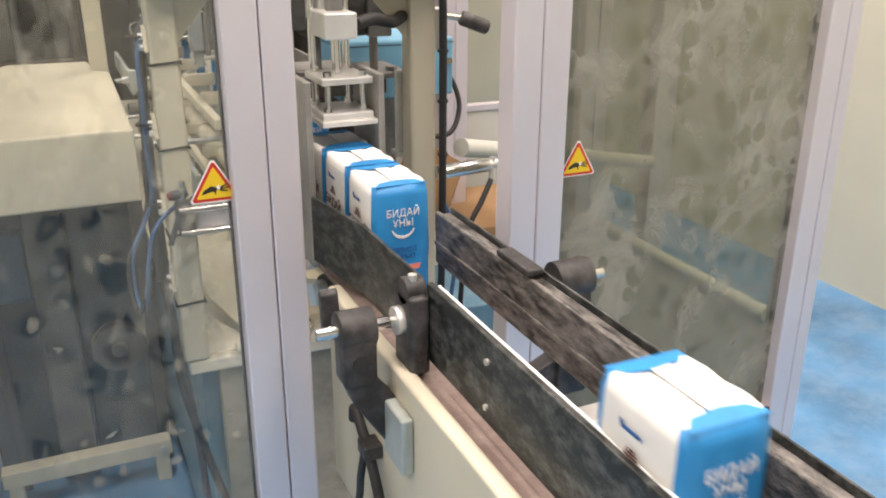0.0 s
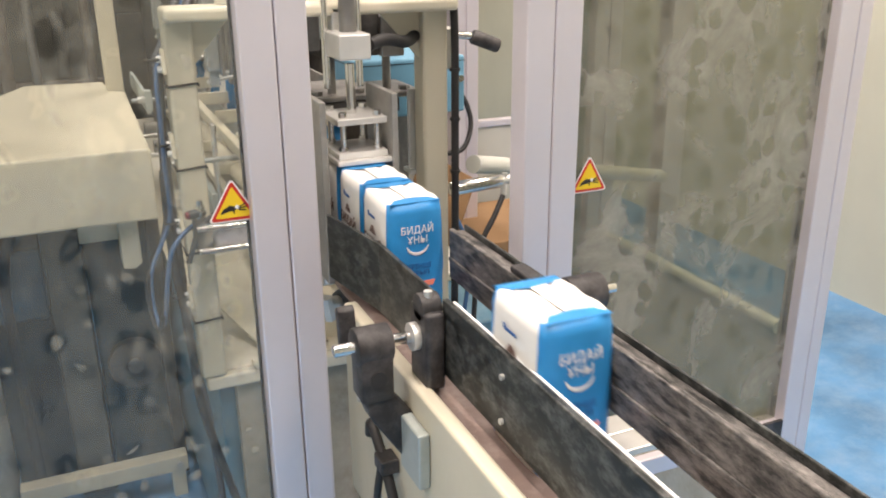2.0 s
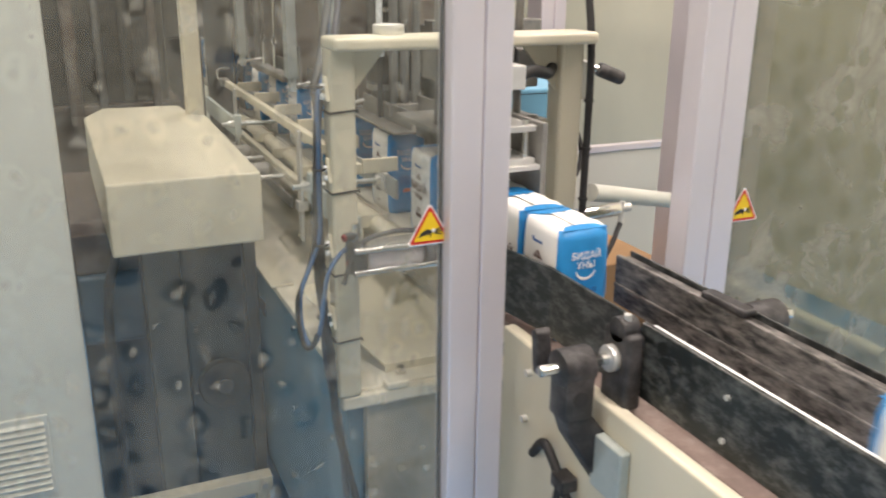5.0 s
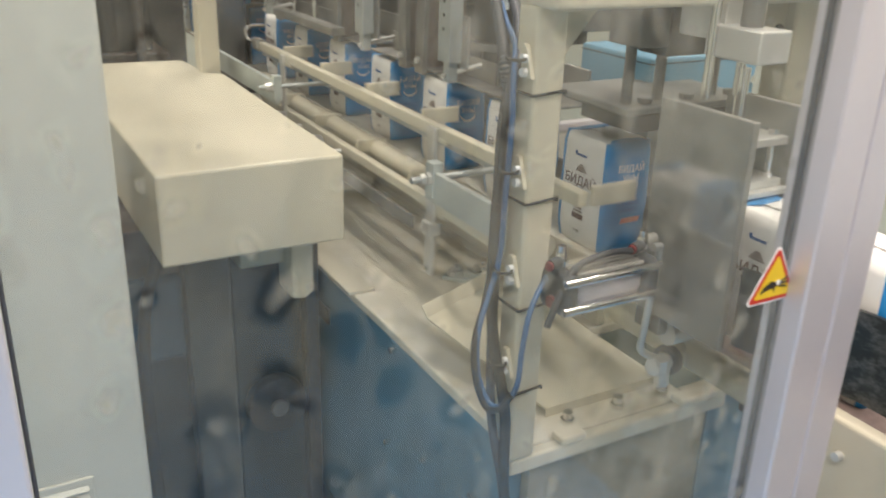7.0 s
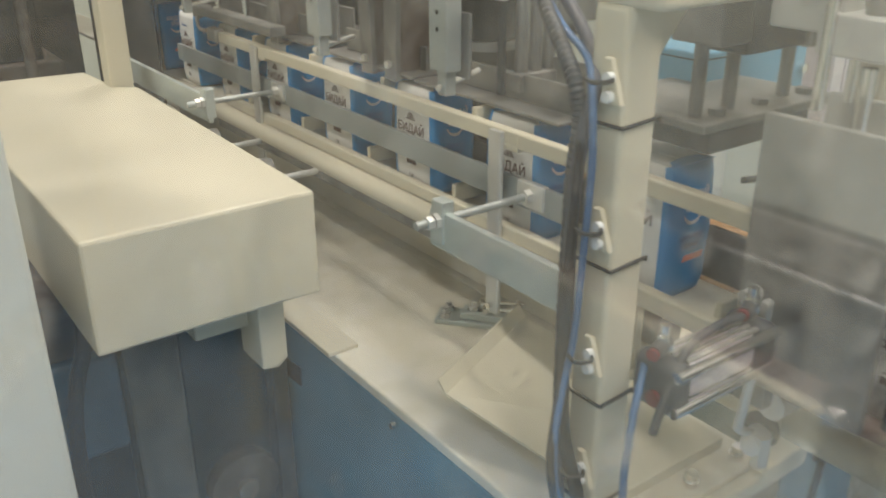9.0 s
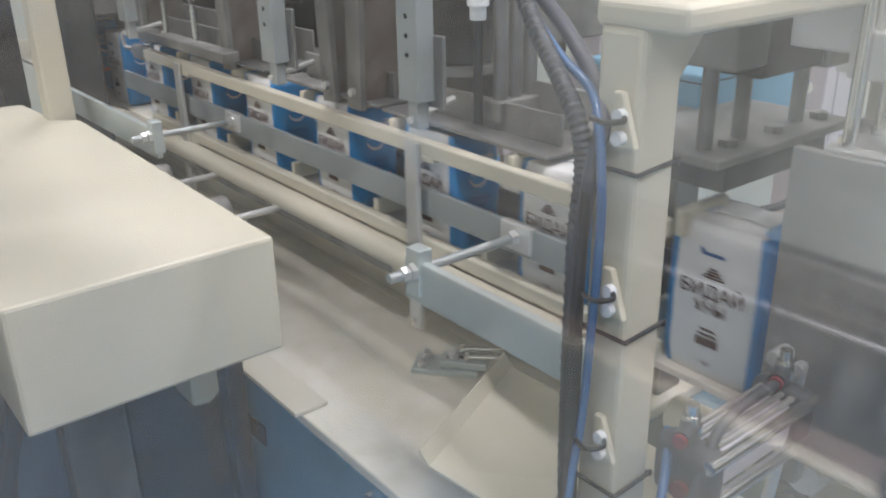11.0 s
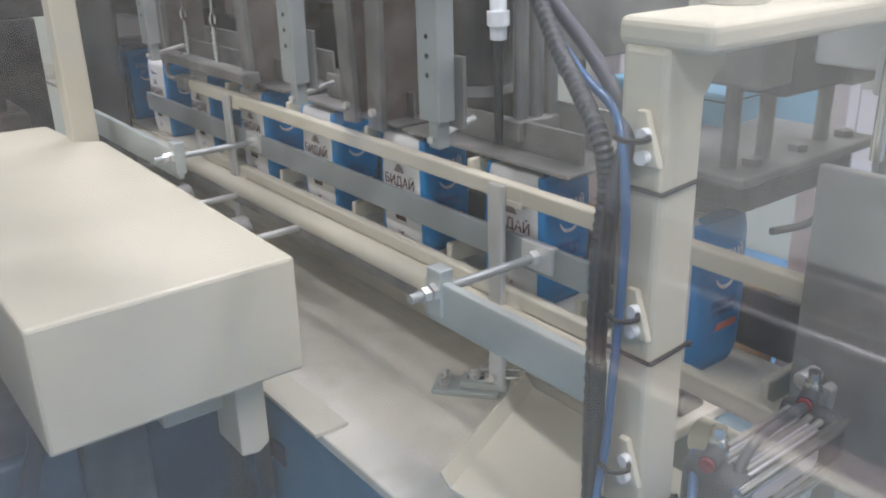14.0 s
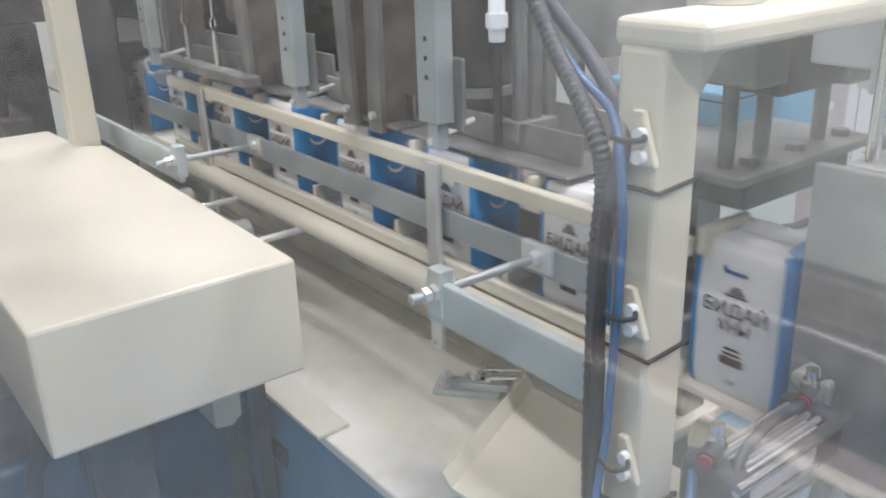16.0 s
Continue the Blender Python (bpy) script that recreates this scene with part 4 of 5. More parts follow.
part("web", box(0.115, 0.135, -0.68, 1.5, -0.254, 0.03, 0.003), CREAM_DUSTY, r)
tagged(r, "floured slide that carries the bags", "slide")


def side_bar(y0, y1):
    r = root("side_bar", (0.80, (y0 + y1) / 2, 1.11))
    h = (y1 - y0) / 2
    part("bar", box(-0.006, 0.006, -h, h, -0.03, 0.028, 0.002), ZINC, r, "pale zinc-plated flat bar")
    return tagged(r, "pale zinc-plated flat bar along the bag line", "bar", "side bars of the bag line")


side_bar(1.86, 2.215)
side_bar(3.05, 3.62)


def stud(y, x0=0.752, x1=0.965):
    r = root("threaded_stud", (0.80, y, 1.125))
    bm = rod((x0 - 0.80, 0, 0), (x1 - 0.80, 0.0, 0.0), 0.0065, 12)
    part("rod", bm, ZINC_DULL, r, "threaded steel rod", True)
    bm = hexnut((-0.018, 0, 0), (-0.006, 0, 0), 0.0125)
    hexnut((-0.03, 0, 0), (-0.019, 0, 0), 0.0105, bm)
    part("nut", bm, STEEL, r, "bright hexagon nut")
    bm = hexnut((x1 - 0.812, 0, 0), (x1 - 0.800, 0, 0), 0.0115)
    part("nut", bm, STEEL, r, "bright hexagon nut")
    part("tab", box(-0.010, 0.012, -0.012, 0.016, -0.035, 0.03, 0.002), ZINC, r)
    part("rail_clip", box(x1 - 0.80, x1 - 0.786, -0.03, 0.03, -0.02, 0.02, 0.002), STEEL, r)
    return tagged(r, "threaded steel stud with bright nuts", "stud", "studs of the bag line")


stud(2.19)
stud(3.06)
r = root("bag_rail", (0.976, 2.6, 1.12))
part("rail", box(-0.005, 0.003, -0.50, 1.1, -0.023, 0.023, 0.002), ZINC_DULL, r, "dull steel flat rail")
tagged(r, "dull steel rail in front of the bags", "rail")

# ---- stepping rack ----
RACK = (0.9, 2.15, 1.09)
rack = root("stepping_rack", RACK)
PITCH = 0.283
part("upper_bar", box(-0.012, 0.008, 0.0, 1.58, 0.062, 0.087, 0.003), CREAM, rack, "cream painted upper bar")
part("flat_bar", box(-0.034, -0.028, 0.52, 1.58, -0.150, -0.118, 0.002), STEEL_DUSTY, rack, "dull steel flat bar")
part("lower_bar", box(-0.012, 0.008, 0.0, 1.58, -0.095, -0.072, 0.003), CREAM, rack, "cream painted lower bar")
for i in range(6):
    y = -0.01 + i * PITCH
    part("paddle", box(0.004, 0.092, y - 0.006, y + 0.006, 0.066, 0.10, 0.003), CREAM, rack, "cream painted paddle")
    part("paddle", box(0.004, 0.085, y + 0.05, y + 0.062, -0.082, -0.05, 0.003), CREAM, rack, "cream painted paddle")
for y in (0.47, 1.36):
    l = part("link", box(-0.022, -0.013, y - 0.016, y + 0.016, -0.235, 0.085, 0.003), STEEL, rack, "bare steel link")
    part("catch", box(-0.03, 0.0, y - 0.018, y + 0.018, -0.145, -0.115, 0.003), STEEL, l)
    part("pin", rod((-0.022, y, -0.22), (-0.03, y, -0.22), 0.006, 8), CHROME, l)
    for z in (0.056, -0.101):
        part("hook_clip", box(-0.013, 0.002, y - 0.046, y + 0.010, z, z + 0.010, 0.002), CREAM, l, "cream hooked clip")
        part("hook_clip", box(-0.013, 0.002, y - 0.046, y - 0.038, z + 0.0102, z + 0.026, 0.002), CREAM, l, "cream hooked clip")
part("end_block", box(-0.02, 0.010, 1.58, 1.64, 0.058, 0.094, 0.008), PLATE, rack, "grey end block")
part("elbow", hose([(-0.01, 1.66, 0.08), (-0.02, 1.675, 0.085), (-0.02, 1.685, 0.11), (0.0, 1.69, 0.12), (0.04, 1.69, 0.12)], 0.005), PLATE, rack, "grey elbow", True)
tagged(rack, "cream stepping rack with paddles between the bags", "rack")

r = root("rack_guide", (0.86, 2.85, 0.774))
for y in (-0.01, 0.27):
    part("slide_rod", rod((-0.10, y, 0.224), (0.275, y, 0.224), 0.007, 12), STEEL, r, "steel slide rod", True)
    part("rod_nut", hexnut((0.10, y, 0.224), (0.112, y, 0.224), 0.012), STEEL, r)
    part("bearing", rod((-0.075, y + 0.03, 0.238), (-0.01, y + 0.03, 0.238), 0.026, 16, bevel=0.005), STEEL_DUSTY, r, "dull bearing", True)
tagged(r, "slide rods and bearings under the stepping rack", "guide")

lever = root("crank_lever", (0.66, 2.62, 0.86))
part("lever", prism([(-0.02, 0.05), (0.03, 0.05), (0.03, -0.08), (0.01, -0.095), (-0.02, -0.09)], -0.045, 0.045, bevel=0.004), CREAM, lever)
part("arm", box(-0.12, -0.02, 0.0, 0.30, -0.02, 0.03, 0.004), CREAM, lever)
tagged(lever, "cream crank lever swinging below the drive cover", "lever")

# ---- tools over the bag line ----


def hanger(y, x=0.887, z0=1.272, tall=0.9, w=0.045):
    r = root("tool_hanger", (x, y, z0))
    part("channel", box(-0.012, 0.016, -w / 2, w / 2, 0.038, tall, 0.002), ZINC_DULL, r, "zinc-plated channel")
    part("side", box(0.016, 0.022, -w / 2 - 0.018, w / 2, 0.028, 0.125, 0.002), STEEL_DULL, r)
    part("tongue", box(-0.006, 0.014, -0.012, 0.010, 0.0, 0.06, 0.002), ZINC_DULL, r)
    part("pin", rod((-0.012, 0.0, 0.012), (0.09, 0.03, 0.022), 0.005, 8), STEEL, r, "", True)
    for z in (0.10, 0.125, 0.15):
        part("hole", rod((-0.0125, 0.0, z), (-0.0135, 0.0, z), 0.0035, 8), RUBBER, r)
    return tagged(r, "zinc-plated channel hanging over the bags", "hanger", "hangers of the folding tools")


for y in (2.305, 2.695, 3.37):
    hanger(y)


def brown_blade(y, lean):
    r = root("folding_plate", (1.04, y, 1.23))
    r.rotation_euler = (radians(lean), 0, 0)
    part("plate", box(-0.05, 0.05, -0.008, 0.008, 0.0, 0.8, 0.002), BROWN, r, "brown coated plate")
    part("edge", box(-0.062, -0.05, -0.02, 0.02, 0.0, 0.8, 0.002), STEEL_DUSTY, r)
    part("bolt", rod((-0.062, 0, 0.03), (-0.07, 0, 0.03), 0.007, 8), STEEL, r)
    return tagged(r, "brown folding plate hanging over the bags", "plate", "folding plates")


blades = [brown_blade(2.68, -3), brown_blade(2.60, 2), brown_blade(3.08, -3), brown_blade(3.55, 2)]


def top_guide(y0, y1, z):
    r = root("top_guide", (1.06, (y0 + y1) / 2, z))
    h = (y1 - y0) / 2
    part("plate", box(-0.068, 0.15, -h, h, 0.0, 0.006, 0.002), STEEL_DUSTY, r, "floured steel plate")
    part("upstand", box(-0.02, -0.014, -h + 0.02, h - 0.02, 0.006, 0.05, 0.002), STEEL_DUSTY, r)
    part("upstand", box(0.05, 0.056, -h, h, 0.006, 0.07, 0.002), STEEL_DUSTY, r)
    return tagged(r, "flour-covered top guide plate over the bags", "guide plate", "top guide plates")


top_guide(2.16, 2.54, 1.2355)
top_guide(2.55, 2.88, 1.2375)
top_guide(2.95, 3.6, 1.240)

r = root("guide_box", (1.06, 1.975, 1.29))
part("plate", box(-0.09, 0.19, -0.09, 0.12, 0.0, 0.012, 0.003), STEEL_DUSTY, r, "floured steel bridge plate")
part("body", box(-0.07, 0.14, -0.085, 0.05, -0.030, -0.001, 0.003), DARK, r, "dark steel body under the bridge plate")
part("block", box(-0.085, -0.026, -0.095, -0.02, 0.105, 0.175, 0.004), STEEL_DULL, r, "machined block")
part("bridge", box(-0.025, 0.099, -0.09, -0.02, 0.088, 0.175, 0.006), DARK, r, "dark valve housing")
part("block", box(0.100, 0.150, -0.095, -0.02, 0.085, 0.165, 0.004), STEEL_DULL, r, "machined block")
for x, y in ((-0.06, -0.05), (0.005, -0.05), (0.125, -0.05)):
    part("pillar", rod((x, y, 0.012), (x, y, 0.30), 0.009, 12), STEEL_DUSTY, r, "dull guide pillar", True)
for x in (-0.03, 0.06, 0.16):
    part("nut", hexnut((x, -0.06, 0.012), (x, -0.06, 0.020), 0.012), STEEL_DULL, r)
part("cylinder", rod((0.02, -0.02, 0.18), (0.02, -0.02, 0.5), 0.03, 20), STEEL_DULL, r, "aluminium cylinder", True)
tagged(r, "machined steel folding unit on bright pillars", "machine unit")

r = root("air_fitting", (1.02, 2.33, 1.30))
part("rod", rod((0, 0, -0.05), (0, 0, 0.10), 0.007, 12), RUBBER, r, "black hose", True)
bm = rod((0, 0, 0.10), (0, 0, 0.16), 0.012, 14, bevel=0.002)
rod((0, 0, 0.12), (0, 0, 0.14), 0.016, 14, bm)
part("fitting", bm, INK_WHITE, r, "white push-in fitting", True)
part("tube", rod((0, 0, 0.16), (0.0, 0.0, 0.6), 0.008, 12), INK_WHITE, r, "", True)
tagged(r, "white air fitting with a black hose", "fitting")
r = root("air_barrel", (1.08, 2.315, 1.275))
for x in (-0.03, 0.0, 0.03):
    part("barrel", rod((x, 0.0, 0), (x, 0.0, 0.7), 0.011, 14), STEEL_DULL, r, "aluminium barrel", True)
part("foot", box(-0.05, 0.05, -0.02, 0.02, -0.02, 0.01, 0.003), STEEL_DUSTY, r)
tagged(r, "bright aluminium cylinder barrels", "air cylinder")
r = root("dark_motor", (1.08, 2.44, 1.32))
part("body", rod((0, 0, 0), (0, 0, 0.60), 0.05, 22, bevel=0.006), DARK, r, "black motor body", True)
part("flange", rod((0, 0, -0.015), (0, 0, 0.0), 0.055, 22), STEEL_DUSTY, r, "", True)
tagged(r, "black motor over the bag line", "motor")

for yy in (3.18, 3.34):
    r = root("spring_hook", (0.96, yy, 1.28))
    bm = bmesh.new()
    hose([(0.012 * math.cos(a * 0.7), 0.012 * math.sin(a * 0.7), 0.09 + 0.0 * a) for a in range(10)], 0.003, 6, bm)
    part("ring", moved(bm, pose(0, 0, 0.09, 90, 0, 40) @ Matrix.Translation((0, 0, -0.09))), CHROME, r, "bright ring", True)
    bm = rod((0, 0, 0.0), (0, 0, 0.075), 0.005, 8)
    for k in range(6):
        rod((0, 0, 0.01 + k * 0.01), (0, 0, 0.015 + k * 0.01), 0.008, 10, bm)
    part("spring", bm, CHROME, r, "bright coil spring", True)
    part("wire", rod((0, 0, 0.10), (0.01, 0, 0.5), 0.003, 6), CHROME, r)
    tagged(r, "bright spring hanging from a ring", "spring", "springs over the bag line")

r = root("spring_bar", (0.965, 3.27, 1.262))
part("bar", box(-0.02, 0.02, -0.24, 0.24, -0.010, 0.012, 0.003), STEEL_DUSTY, r)
part("bolt", rod((0, 0.1, 0.012), (0, 0.1, 0.02), 0.01, 6), CHROME, r)
tagged(r, "floured steel bar under the springs", "bar")

r = root("upper_machine", (1.3, 3.3, 0))
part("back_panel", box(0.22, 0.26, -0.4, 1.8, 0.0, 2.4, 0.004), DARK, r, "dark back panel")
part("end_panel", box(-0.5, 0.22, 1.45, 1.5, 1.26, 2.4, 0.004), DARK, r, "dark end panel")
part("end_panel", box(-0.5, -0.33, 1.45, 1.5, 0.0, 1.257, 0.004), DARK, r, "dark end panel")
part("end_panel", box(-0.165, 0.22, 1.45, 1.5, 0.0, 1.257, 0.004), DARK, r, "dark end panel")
for i, (y, z, h, d) in enumerate(((-0.9, 1.34, 0.14, 0.03), (-0.62, 1.42, 0.10, 0.06), (-0.3, 1.33, 0.22, 0.05), (0.0, 1.40, 0.12, 0.04), (0.25, 1.33, 0.18, 0.06), (0.55, 1.36, 0.25, 0.05), (0.9, 1.33, 0.2, 0.07), (1.2, 1.38, 0.3, 0.06))):
    part("carrier", box(-0.12, 0.20, y - d, y + d, z, z + h, 0.004), (STEEL_DUSTY, BROWN, DARK)[i % 3], r)
for i in range(7):
    y = -0.85 + i * 0.33
    part("pillar", box(-0.02 + 0.04 * (i % 2), 0.03 + 0.04 * (i % 2), y, y + 0.045, 1.3, 2.4, 0.003), (BROWN, STEEL_DUSTY, DARK)[i % 3], r)
part("cross_bar", box(-0.06, -0.02, -0.9, 1.45, 1.42, 1.455, 0.003), STEEL_DUSTY, r)
part("cross_bar", box(0.05, 0.09, -0.9, 1.45, 1.36, 1.385, 0.003), STEEL_DULL, r)
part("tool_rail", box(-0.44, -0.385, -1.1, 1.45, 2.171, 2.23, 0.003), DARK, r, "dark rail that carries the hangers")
tagged(r, "dark crowded upper part of the bagging machine", "machine")

r = root("rear_unit", (0.45, 4.3, 0))
part("body", box(-0.5, 0.35, 0.0, 0.5, 0.2, 1.02, 0.006), BROWN, r)
part("head", box(-0.45, 0.30, 0.05, 0.4, 1.02, 2.3, 0.006), DARK, r, "dark unit head")
for i in range(7):
    x = -0.42 + i * 0.11
    part("pipe", rod((x, -0.03 - 0.03 * (i % 2), 0.95 + 0.05 * (i % 3)), (x, -0.03 - 0.03 * (i % 2), 2.2), 0.018 + 0.008 * (i % 2), 12), (BROWN, STEEL_DUSTY, DARK)[i % 3], r, "", True)
tagged(r, "brown and dark rear machine unit with pipes", "machine")

r = root("infeed_hood", (1.05, 3.95, 0.774))
part("front_plate", box(-0.12, -0.112, -0.20, 0.45, 0.0, 0.85, 0.003), DARK, r, "dark front plate")
part("top_plate", box(-0.112, 0.12, -0.20, 0.45, 0.50, 0.51, 0.003), DARK, r)
tagged(r, "dark hood over the bag infeed", "hood")

# ---- beyond the portal ----
r = root("control_box", (1.285, 2.14, 1.215))
part("body", box(-0.135, 0.135, -0.1, 0.1, 0.0, 0.13, 0.005), PALE_BLUE, r)
part("lid_seam", box(-0.1355, 0.1355, -0.1006, 0.1006, 0.118, 0.120), SHADED_BLUE, r, "thin dark lid seam")
part("screw", rod((0.122, -0.1, 0.078), (0.122, -0.108, 0.078), 0.008, 10), CHROME, r, "", True)
part("stand", box(-0.03, 0.03, 0.0, 0.05, -0.441, 0.0, 0.003), STEEL_DUSTY, r)
tagged(r, "pale blue painted steel control box", "box")
r = root("toggle_lever", (1.35, 1.90, 1.40))
part("shank", rod((-0.05, 0.02, 0.012), (0.03, 0.0, 0.002), 0.008, 12), CHROME, r, "", True)
part("grip", rod((0.02, 0.0, 0.004), (0.082, -0.008, -0.02), 0.0155, 18, bevel=0.006), BLACK, r, "black plastic grip", True)
part("stem", box(-0.077, -0.045, -0.075, 0.03, -0.05, 0.03, 0.002), STEEL, r)
tagged(r, "black handled lever beside the frame leg", "lever")
r = root("air_pipe", (1.37, 1.86, 1.087))
part("barrel", rod((-0.07, 0, -0.002), (0.055, 0, 0.003), 0.0155, 18, bevel=0.002), CHROME, r, "bright steel barrel", True)
bm = rod((0.055, 0, 0.003), (0.085, 0, 0.005), 0.010, 12)
rod((0.064, 0, 0.02), (0.060, -0.004, -0.03), 0.007, 10, bm)
part("fitting", bm, STEEL, r, "steel elbow fitting", True)
part("hose", hose([(0.058, -0.006, -0.03), (0.03, -0.02, -0.07), (-0.01, -0.03, -0.14), (-0.02, -0.02, -0.3), (-0.02, 0.0, -0.6)], 0.006), RUBBER, r, "black hose", True)
part("hose", hose([(-0.07, -0.02, -0.05), (-0.05, -0.03, -0.10), (-0.03, -0.02, -0.17), (-0.05, 0, -0.4)], 0.005), HOSE_BLUE, r, "blue hose", True)
tagged(r, "bright air cylinder with a black hose", "air cylinder")
r = root("loop_cable", (1.43, 2.08, 1.22))
part("cable", hose([(-0.06, 0.03, 0.07), (-0.01, 0.0, 0.04), (0.015, -0.02, -0.03), (-0.01, -0.04, -0.09), (-0.06, -0.05, -0.10), (-0.15, -0.05, -0.09)], 0.006), RUBBER, r, "black looped cable", True)
tagged(r, "black cable looping below the control box", "cable")
r = root("flat_bracket", (1.237, 1.8645, 1.15))
part("plate", box(-0.03, -0.005, -0.004, 0.004, -0.01, 0.16, 0.003), STEEL, r)
part("foot", box(-0.03, 0.03, -0.01, 0.03, -0.02, -0.01, 0.002), STEEL, r)
tagged(r, "grey flat bracket behind the frame leg", "bracket")


def rear_post(x, y):
    r = root("rear_guard_post", (x, y, 0))
    part("profile", profile(-0.045, 0.045, -0.045, 0.045, 0.04, 2.3), ALU, r)
    part("foot", box(-0.06, 0.06, -0.06, 0.06, 0, 0.04, 0.003), BLACK, r)
    return tagged(r, "aluminium rear guard post", "guard post", "rear posts of the machine guard")


rear_post(1.98, 2.33)
rear_post(1.72, 2.72)
r = root("rear_rail", (1.72, 2.1, 1.03))
part("tube", rod((-0.335, -0.18, 0.088), (0.64, 0.37, -0.19), 0.021, 16), GREY_PANEL, r, "white painted tube", True)
part("post", box(0.60, 0.68, 0.34, 0.41, -1.03, 1.20, 0.003), ALU, r, "tall aluminium end post")
tagged(r, "white painted rail behind the bag outlet", "rail")
r = root("side_rail", (2.0, 1.9, 0.745))
part("tube", rod((0, -0.34, 0), (0, 0.44, 0), 0.018, 16), GREY_PANEL, r, "pale painted tube", True)
part("side_sheet", box(0.0, 0.008, -0.42, 0.44, -0.745, -0.015, 0.002), CREAM_DUSTY, r, "dull cream side sheet below the tube")
tagged(r, "low pale rail with a side sheet behind the tinted guard door", "rail")

r = root("rear_sheet", (2.0, 2.89, 0))
part("sheet", box(-0.42, 0.44, -0.008, 0.008, 0.04, 0.97, 0.003), GREY_PANEL, r, "pale grey sheet")
part("cap", box(-0.43, 0.45, -0.016, 0.016, 0.971, 0.995, 0.003), ALU, r, "aluminium cap rail")
for x in (-0.40, 0.42):
    part("foot", box(x - 0.02, x + 0.02, -0.04, 0.04, 0.0, 0.04, 0.003), BLACK, r)
tagged(r, "low pale grey rear guard sheet with an aluminium cap", "guard sheet")

# ---- flour bags ----
BAG_W, BAG_D, BAG_H = 0.098, 0.132, 0.194


def flour_bag():
    """A paper bag, its front to -y and its white side to -x; the origin lies in the middle of its base."""
    r = root("flour_bag")
    bm = bmesh.new()
    bmesh.ops.create_cube(bm, size=1)
    bmesh.ops.subdivide_edges(bm, edges=bm.edges[:], cuts=11, use_grid_fill=True)
    for v in bm.verts:
        x, y, z = v.co
        # rounded upright edges, a soft bulge and a tucked top and base
        q = 1 - 0.07 * max(0, abs(x) * 2 - 0.6) * max(0, abs(y) * 2 - 0.6) / 0.16
        b = 1 + 0.035 * math.cos(math.pi * z) - 0.015
        end = 1 - 0.045 * max(0, abs(z) * 2 - 0.84) / 0.16
        p = Vector((x * BAG_W * q * b * end, y * BAG_D * q * b * end, (z + 0.5) * BAG_H))
        w = noise.noise(p * 38) * 0.0016 + noise.noise(p * 90) * 0.0006
        d = Vector((x, y, 0.3 * z))
        v.co = p + d.normalized() * w if z < 0.45 and z > -0.45 else p + Vector((0, 0, (w * 1.6 if z > 0 else 0)))
        v.co.z = max(0.0, v.co.z)
    for f in bm.faces:
        c = f.calc_center_median()
        n = f.normal
        f.material_index = 1 if (abs(c.y) > BAG_D * 0.40 or n.y < -0.6 or n.y > 0.6) else 0
        f.smooth = True
    part("paper", bm, [PAPER_WHITE, PAPER_BLUE], r, "white and blue paper bag body")
    for sgn, lean in ((-1, 7), (1, -5)):
        bm = prism([(-0.044, 0.0), (0.044, 0.0), (0.030, 0.020), (0.004, 0.0245), (-0.029, 0.019)], 0.0, 0.0012, axis="z", bevel=0.0004)
        if sgn > 0:
            moved(bm, pose(0, 0, 0, 0, 0, 180))
        part("fold", moved(bm, Matrix.Translation((0, sgn * (BAG_D * 0.5 - 0.004), BAG_H + 0.0006)) @ pose(0, 0, 0, -sgn * 3, 0, 0)), PAPER_BLUE, r, "folded blue paper edge")
    part("flap", moved(box(-0.012, 0.012, -0.044, 0.044, 0, 0.0012, 0.0004), Matrix.Translation((0.006, 0, BAG_H + 0.001)) @ pose(0, 0, 0, 0, 2, 1)), PAPER_WHITE, r, "white glued closing flap")
    fy = -BAG_D / 2 - 0.0032
    part("lettering", moved(lettering("БИДАЙ", 0.0125), Matrix.Translation((0, fy, 0.146)) @ Matrix.Diagonal((0.9, 1, 1, 1))), INK_WHITE, r, "white front lettering")
    part("lettering", moved(lettering("ҰНЫ", 0.0125), Matrix.Translation((0, fy, 0.129)) @ Matrix.Diagonal((0.9, 1, 1, 1))), INK_WHITE, r, "white front lettering")
    bm = bmesh.new()
    for k in range(10):
        a0, a1 = math.radians(200 + k * 14), math.radians(200 + (k + 1) * 14)
        rod((0.022 * math.cos(a0), 0, 0.020 * math.sin(a0)), (0.022 * math.cos(a1), 0, 0.020 * math.sin(a1)), 0.0011 + 0.0016 * math.sin(math.pi * (k + 0.5) / 10), 6, bm)
    part("emblem", moved(bm, Matrix.Translation((0, fy, 0.131)) @ Matrix.Diagonal((0.9, 0.2, 1, 1))), INK_WHITE, r, "white curved ornament")
    part("lettering", moved(lettering("БІРІНШІ", 0.008), Matrix.Translation((0, fy, 0.086))), INK_NAVY, r, "navy small lettering")
    part("lettering", moved(lettering("СҰРЫП", 0.008), Matrix.Translation((0, fy, 0.074))), INK_NAVY, r, "navy small lettering")
    part("badge", moved(prism([(-0.022, 0), (0.018, 0), (0.022, 0.009), (-0.018, 0.009)], -0.0004, 0.0004), Matrix.Translation((0.008, fy, 0.054))), INK_CORAL, r, "coral badge")
    side = pose(-BAG_W / 2 - 0.0032, 0, 0, 0, 0, -90)
    part("lettering", moved(lettering("БИДАЙ", 0.017), side @ Matrix.Translation((0, 0, 0.108))), INK_DARK, r, "dark brown side lettering")
    part("lettering", moved(lettering("ҰНЫ", 0.014), side @ Matrix.Translation((0, 0, 0.088))), INK_DARK, r, "dark brown side lettering")
    bm = bmesh.new()
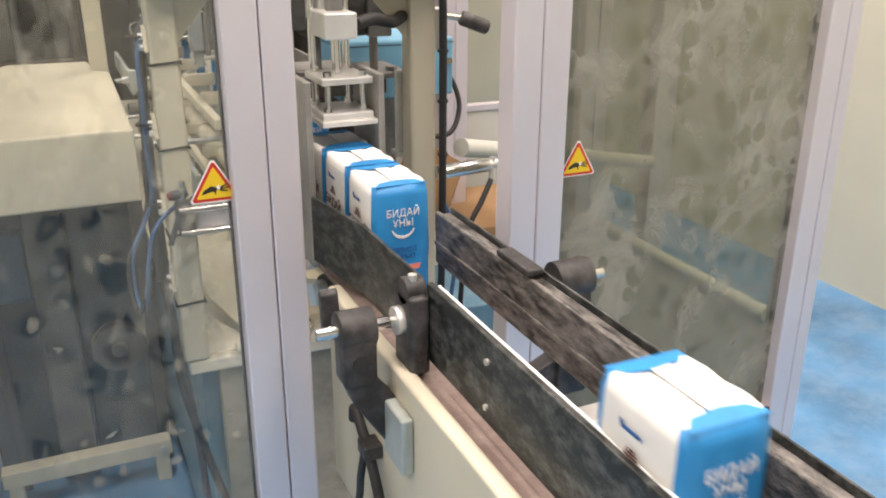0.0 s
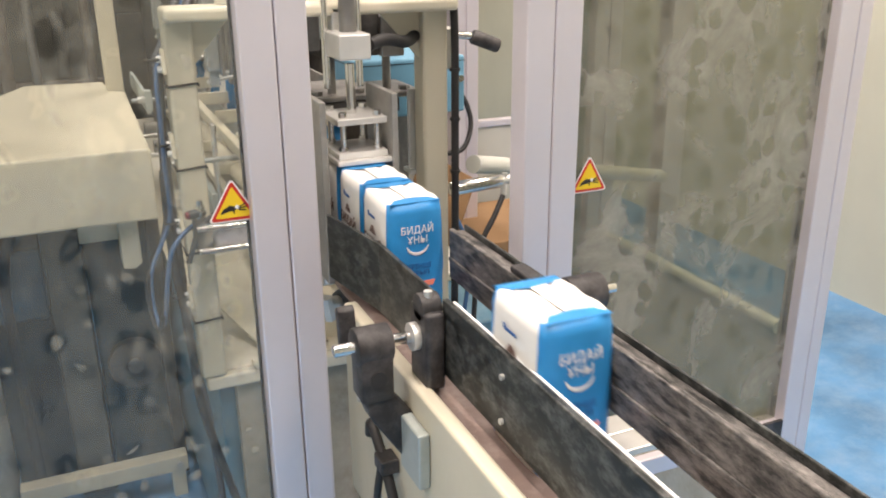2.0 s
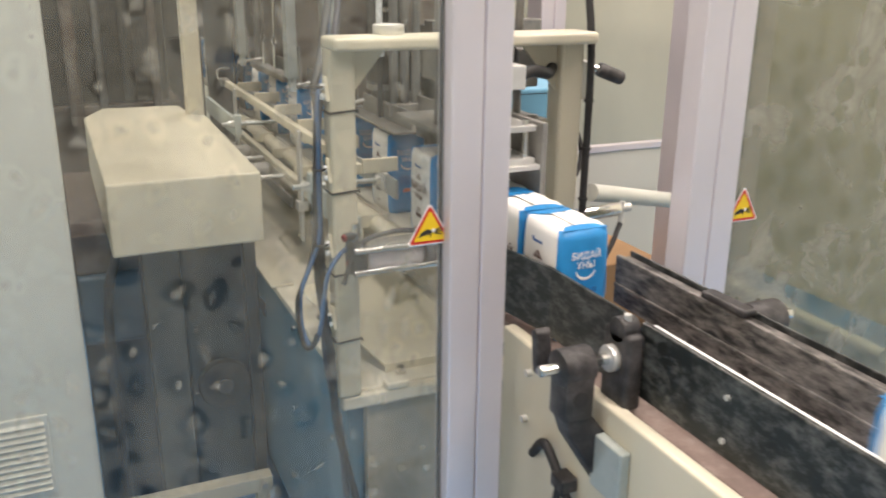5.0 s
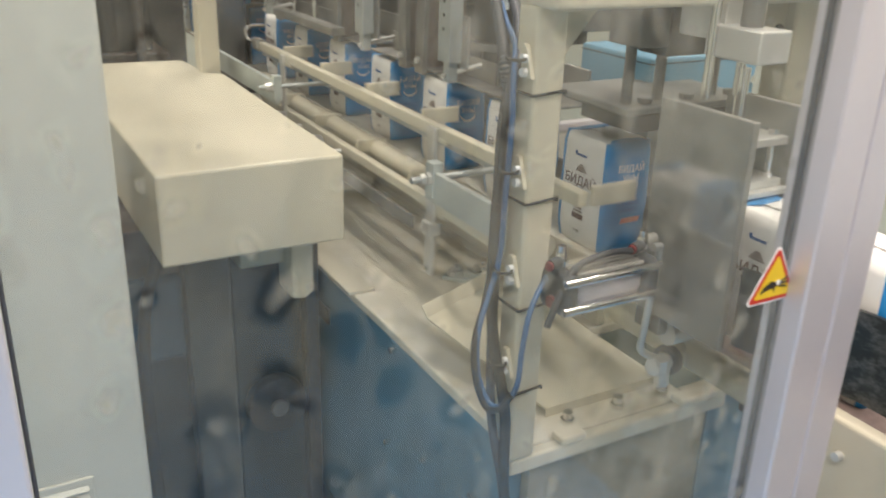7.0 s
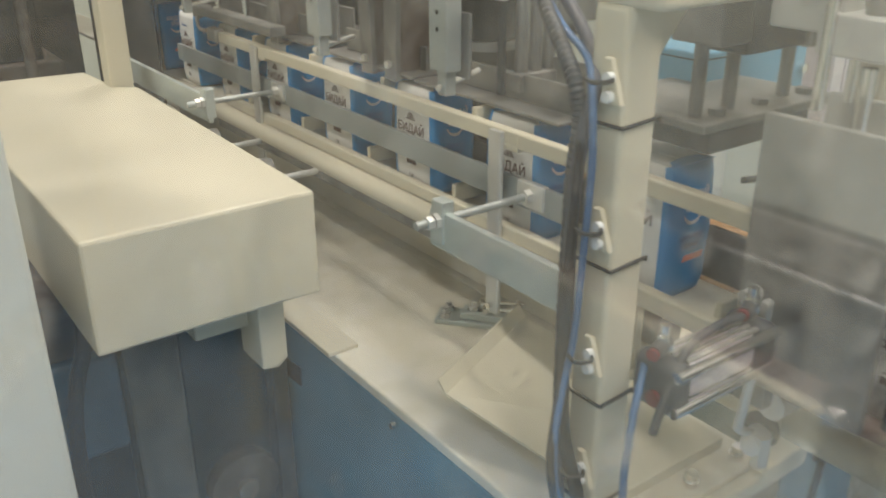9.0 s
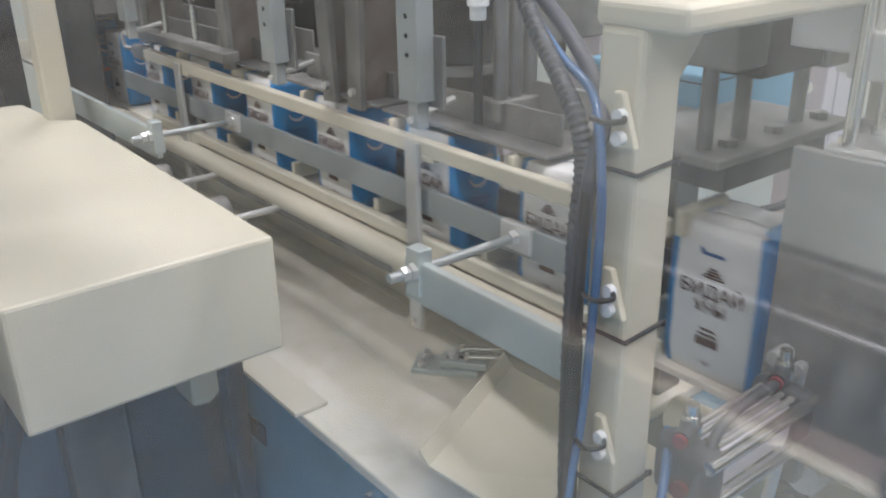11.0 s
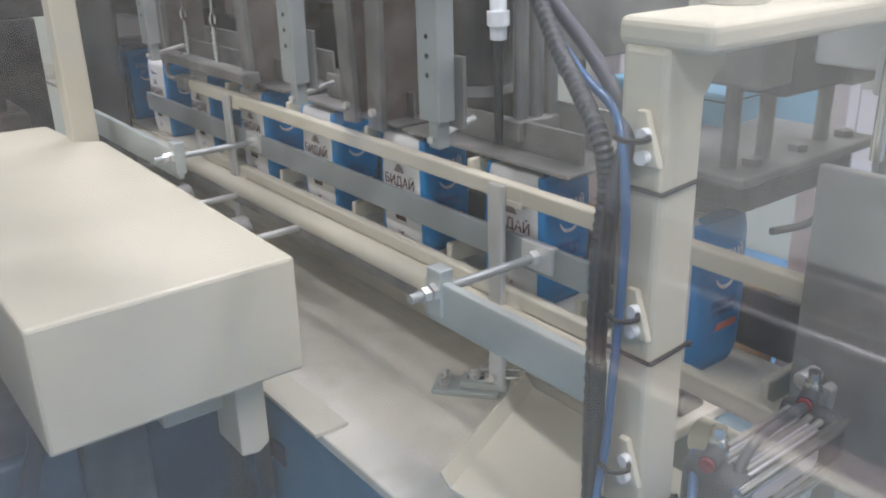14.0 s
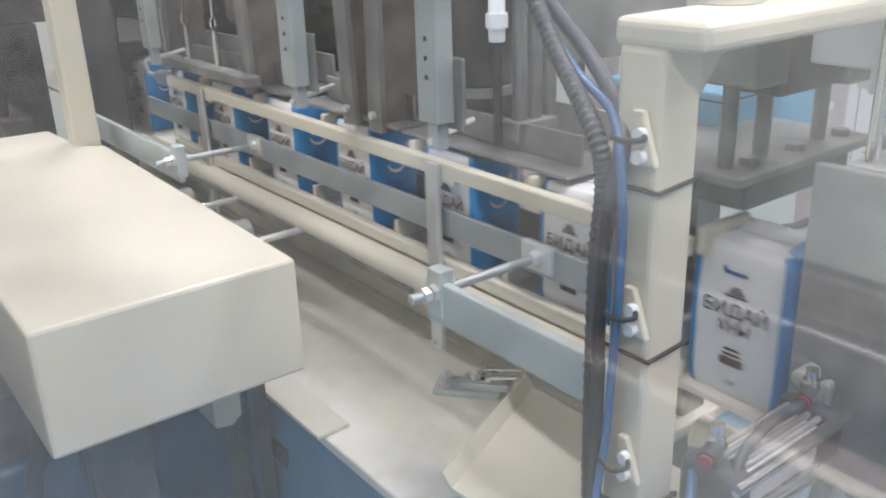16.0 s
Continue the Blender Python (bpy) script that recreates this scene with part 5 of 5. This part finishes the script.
    for k in range(4):
        box(-0.014 + k * 0.003, 0.014 - k * 0.003, -0.0004, 0.0004, 0.133 + k * 0.0035, 0.135 + k * 0.0035, 0, 1, bm)
    part("emblem", moved(bm, side), INK_DARK, r, "dark loaf emblem")
    bm = box(-0.018, 0.012, -0.0004, 0.0004, 0.160, 0.164)
    box(-0.019, -0.014, -0.0004, 0.0004, 0.164, 0.168, 0, 1, bm)
    part("maker_mark", moved(bm, side), INK_NAVY, r, "grey-blue plain mark")
    bm = box(-0.012, 0.012, -0.0004, 0.0004, 0.060, 0.0625)
    box(-0.010, 0.010, -0.0004, 0.0004, 0.066, 0.069, 0, 1, bm)
    box(-0.015, 0.015, -0.0004, 0.0004, 0.047, 0.0565, 0, 1, bm)
    part("small_print", moved(bm, side), INK_DARK, r, "small printed lines")
    part("lettering", moved(lettering("1 кг", 0.007), side @ Matrix.Translation((0, 0, 0.022))), INK_DARK, r, "small weight lettering")
    return tagged(r, "white and blue paper bag of flour", "flour bag", "flour bags on the line")


first_bag = flour_bag()
STATIONS = [1.417, 1.549, 1.681, 1.945] + [2.207 + 0.281 * i for i in range(14)]
BAGS = 18
bags = [first_bag] + [copy_thing(first_bag, pose(1.044, 5, BELT_Z)) for _ in range(BAGS - 1)]

# ---- motion of rack, press, lever and bags ----
CYCLE = 2.5


def ease(a, b, p):
    s = min(1, max(0, (p - a) / (b - a)))
    return 0.5 - 0.5 * math.cos(math.pi * s)


def bag_front(start, t):
    """The y of a bag's front face at t seconds; start: its station at 0 s, -1 for the one already on the belt."""
    speed, release = 0.50, 1.417
    if start < 0:
        return 0.672 - speed * t
    n, p = int(t // CYCLE), t % CYCLE
    k = start - n
    if k < 0:
        left = start * CYCLE + 1.03
        return release - speed * (t - left)
    here = STATIONS[k]
    if k == 0:
        return here if p < 1.03 else here - speed * (p - 1.03)
    there = STATIONS[k - 1]
    pushed = ease(0.55, 1.5, p)
    if k < 3:
        # a queued bag moves once the bag behind has closed up to it
        return here - max(0.0, (STATIONS[3] - STATIONS[2]) * pushed - (STATIONS[3] - STATIONS[2] - BAG_D))
    return here + (there - here) * pushed


def motions():
    times = [i / 10 for i in range(161)]
    stroke, approach = PITCH, 0.074

    def rack_at(t):
        p = t % CYCLE
        u = ease(0.12, 0.45, p) - ease(1.45, 1.85, p)
        dy = -(approach * ease(0.1, 0.6, p) + stroke * ease(0.55, 1.5, p)) + (approach + stroke) * ease(1.75, 2.5, p)
        return pose(RACK[0] + 0.078 * u, RACK[1] + dy, RACK[2] + 0.042 * u)
    walk(rack, [(t, rack_at(t)) for t in times])
    walk(lever, [(t, pose(0.66, 2.62 + 0.13 - 0.19 * (ease(0.6, 1.5, t % CYCLE) - ease(1.9, 2.5, t % CYCLE)), 0.86)) for t in times])
    walk(press_stamp, [(t, pose(1.045, 1.735, 1.250 - 0.037 * (ease(1.25, 1.5, t % CYCLE) - ease(2.3, 2.5, t % CYCLE)))) for t in times])
    for i, b in enumerate(bags):
        stop = -2.45 + i * (BAG_D + 0.004)
        rows = []
        for t in times:
            y = max(stop, bag_front(i - 1, t))
            drop = 0.016 * (1 - ease(1.69, 1.93, y))
            rows.append((t, pose(1.044, y + BAG_D / 2, BELT_Z + 0.0005 - drop)))
        walk(b, rows)


motions()
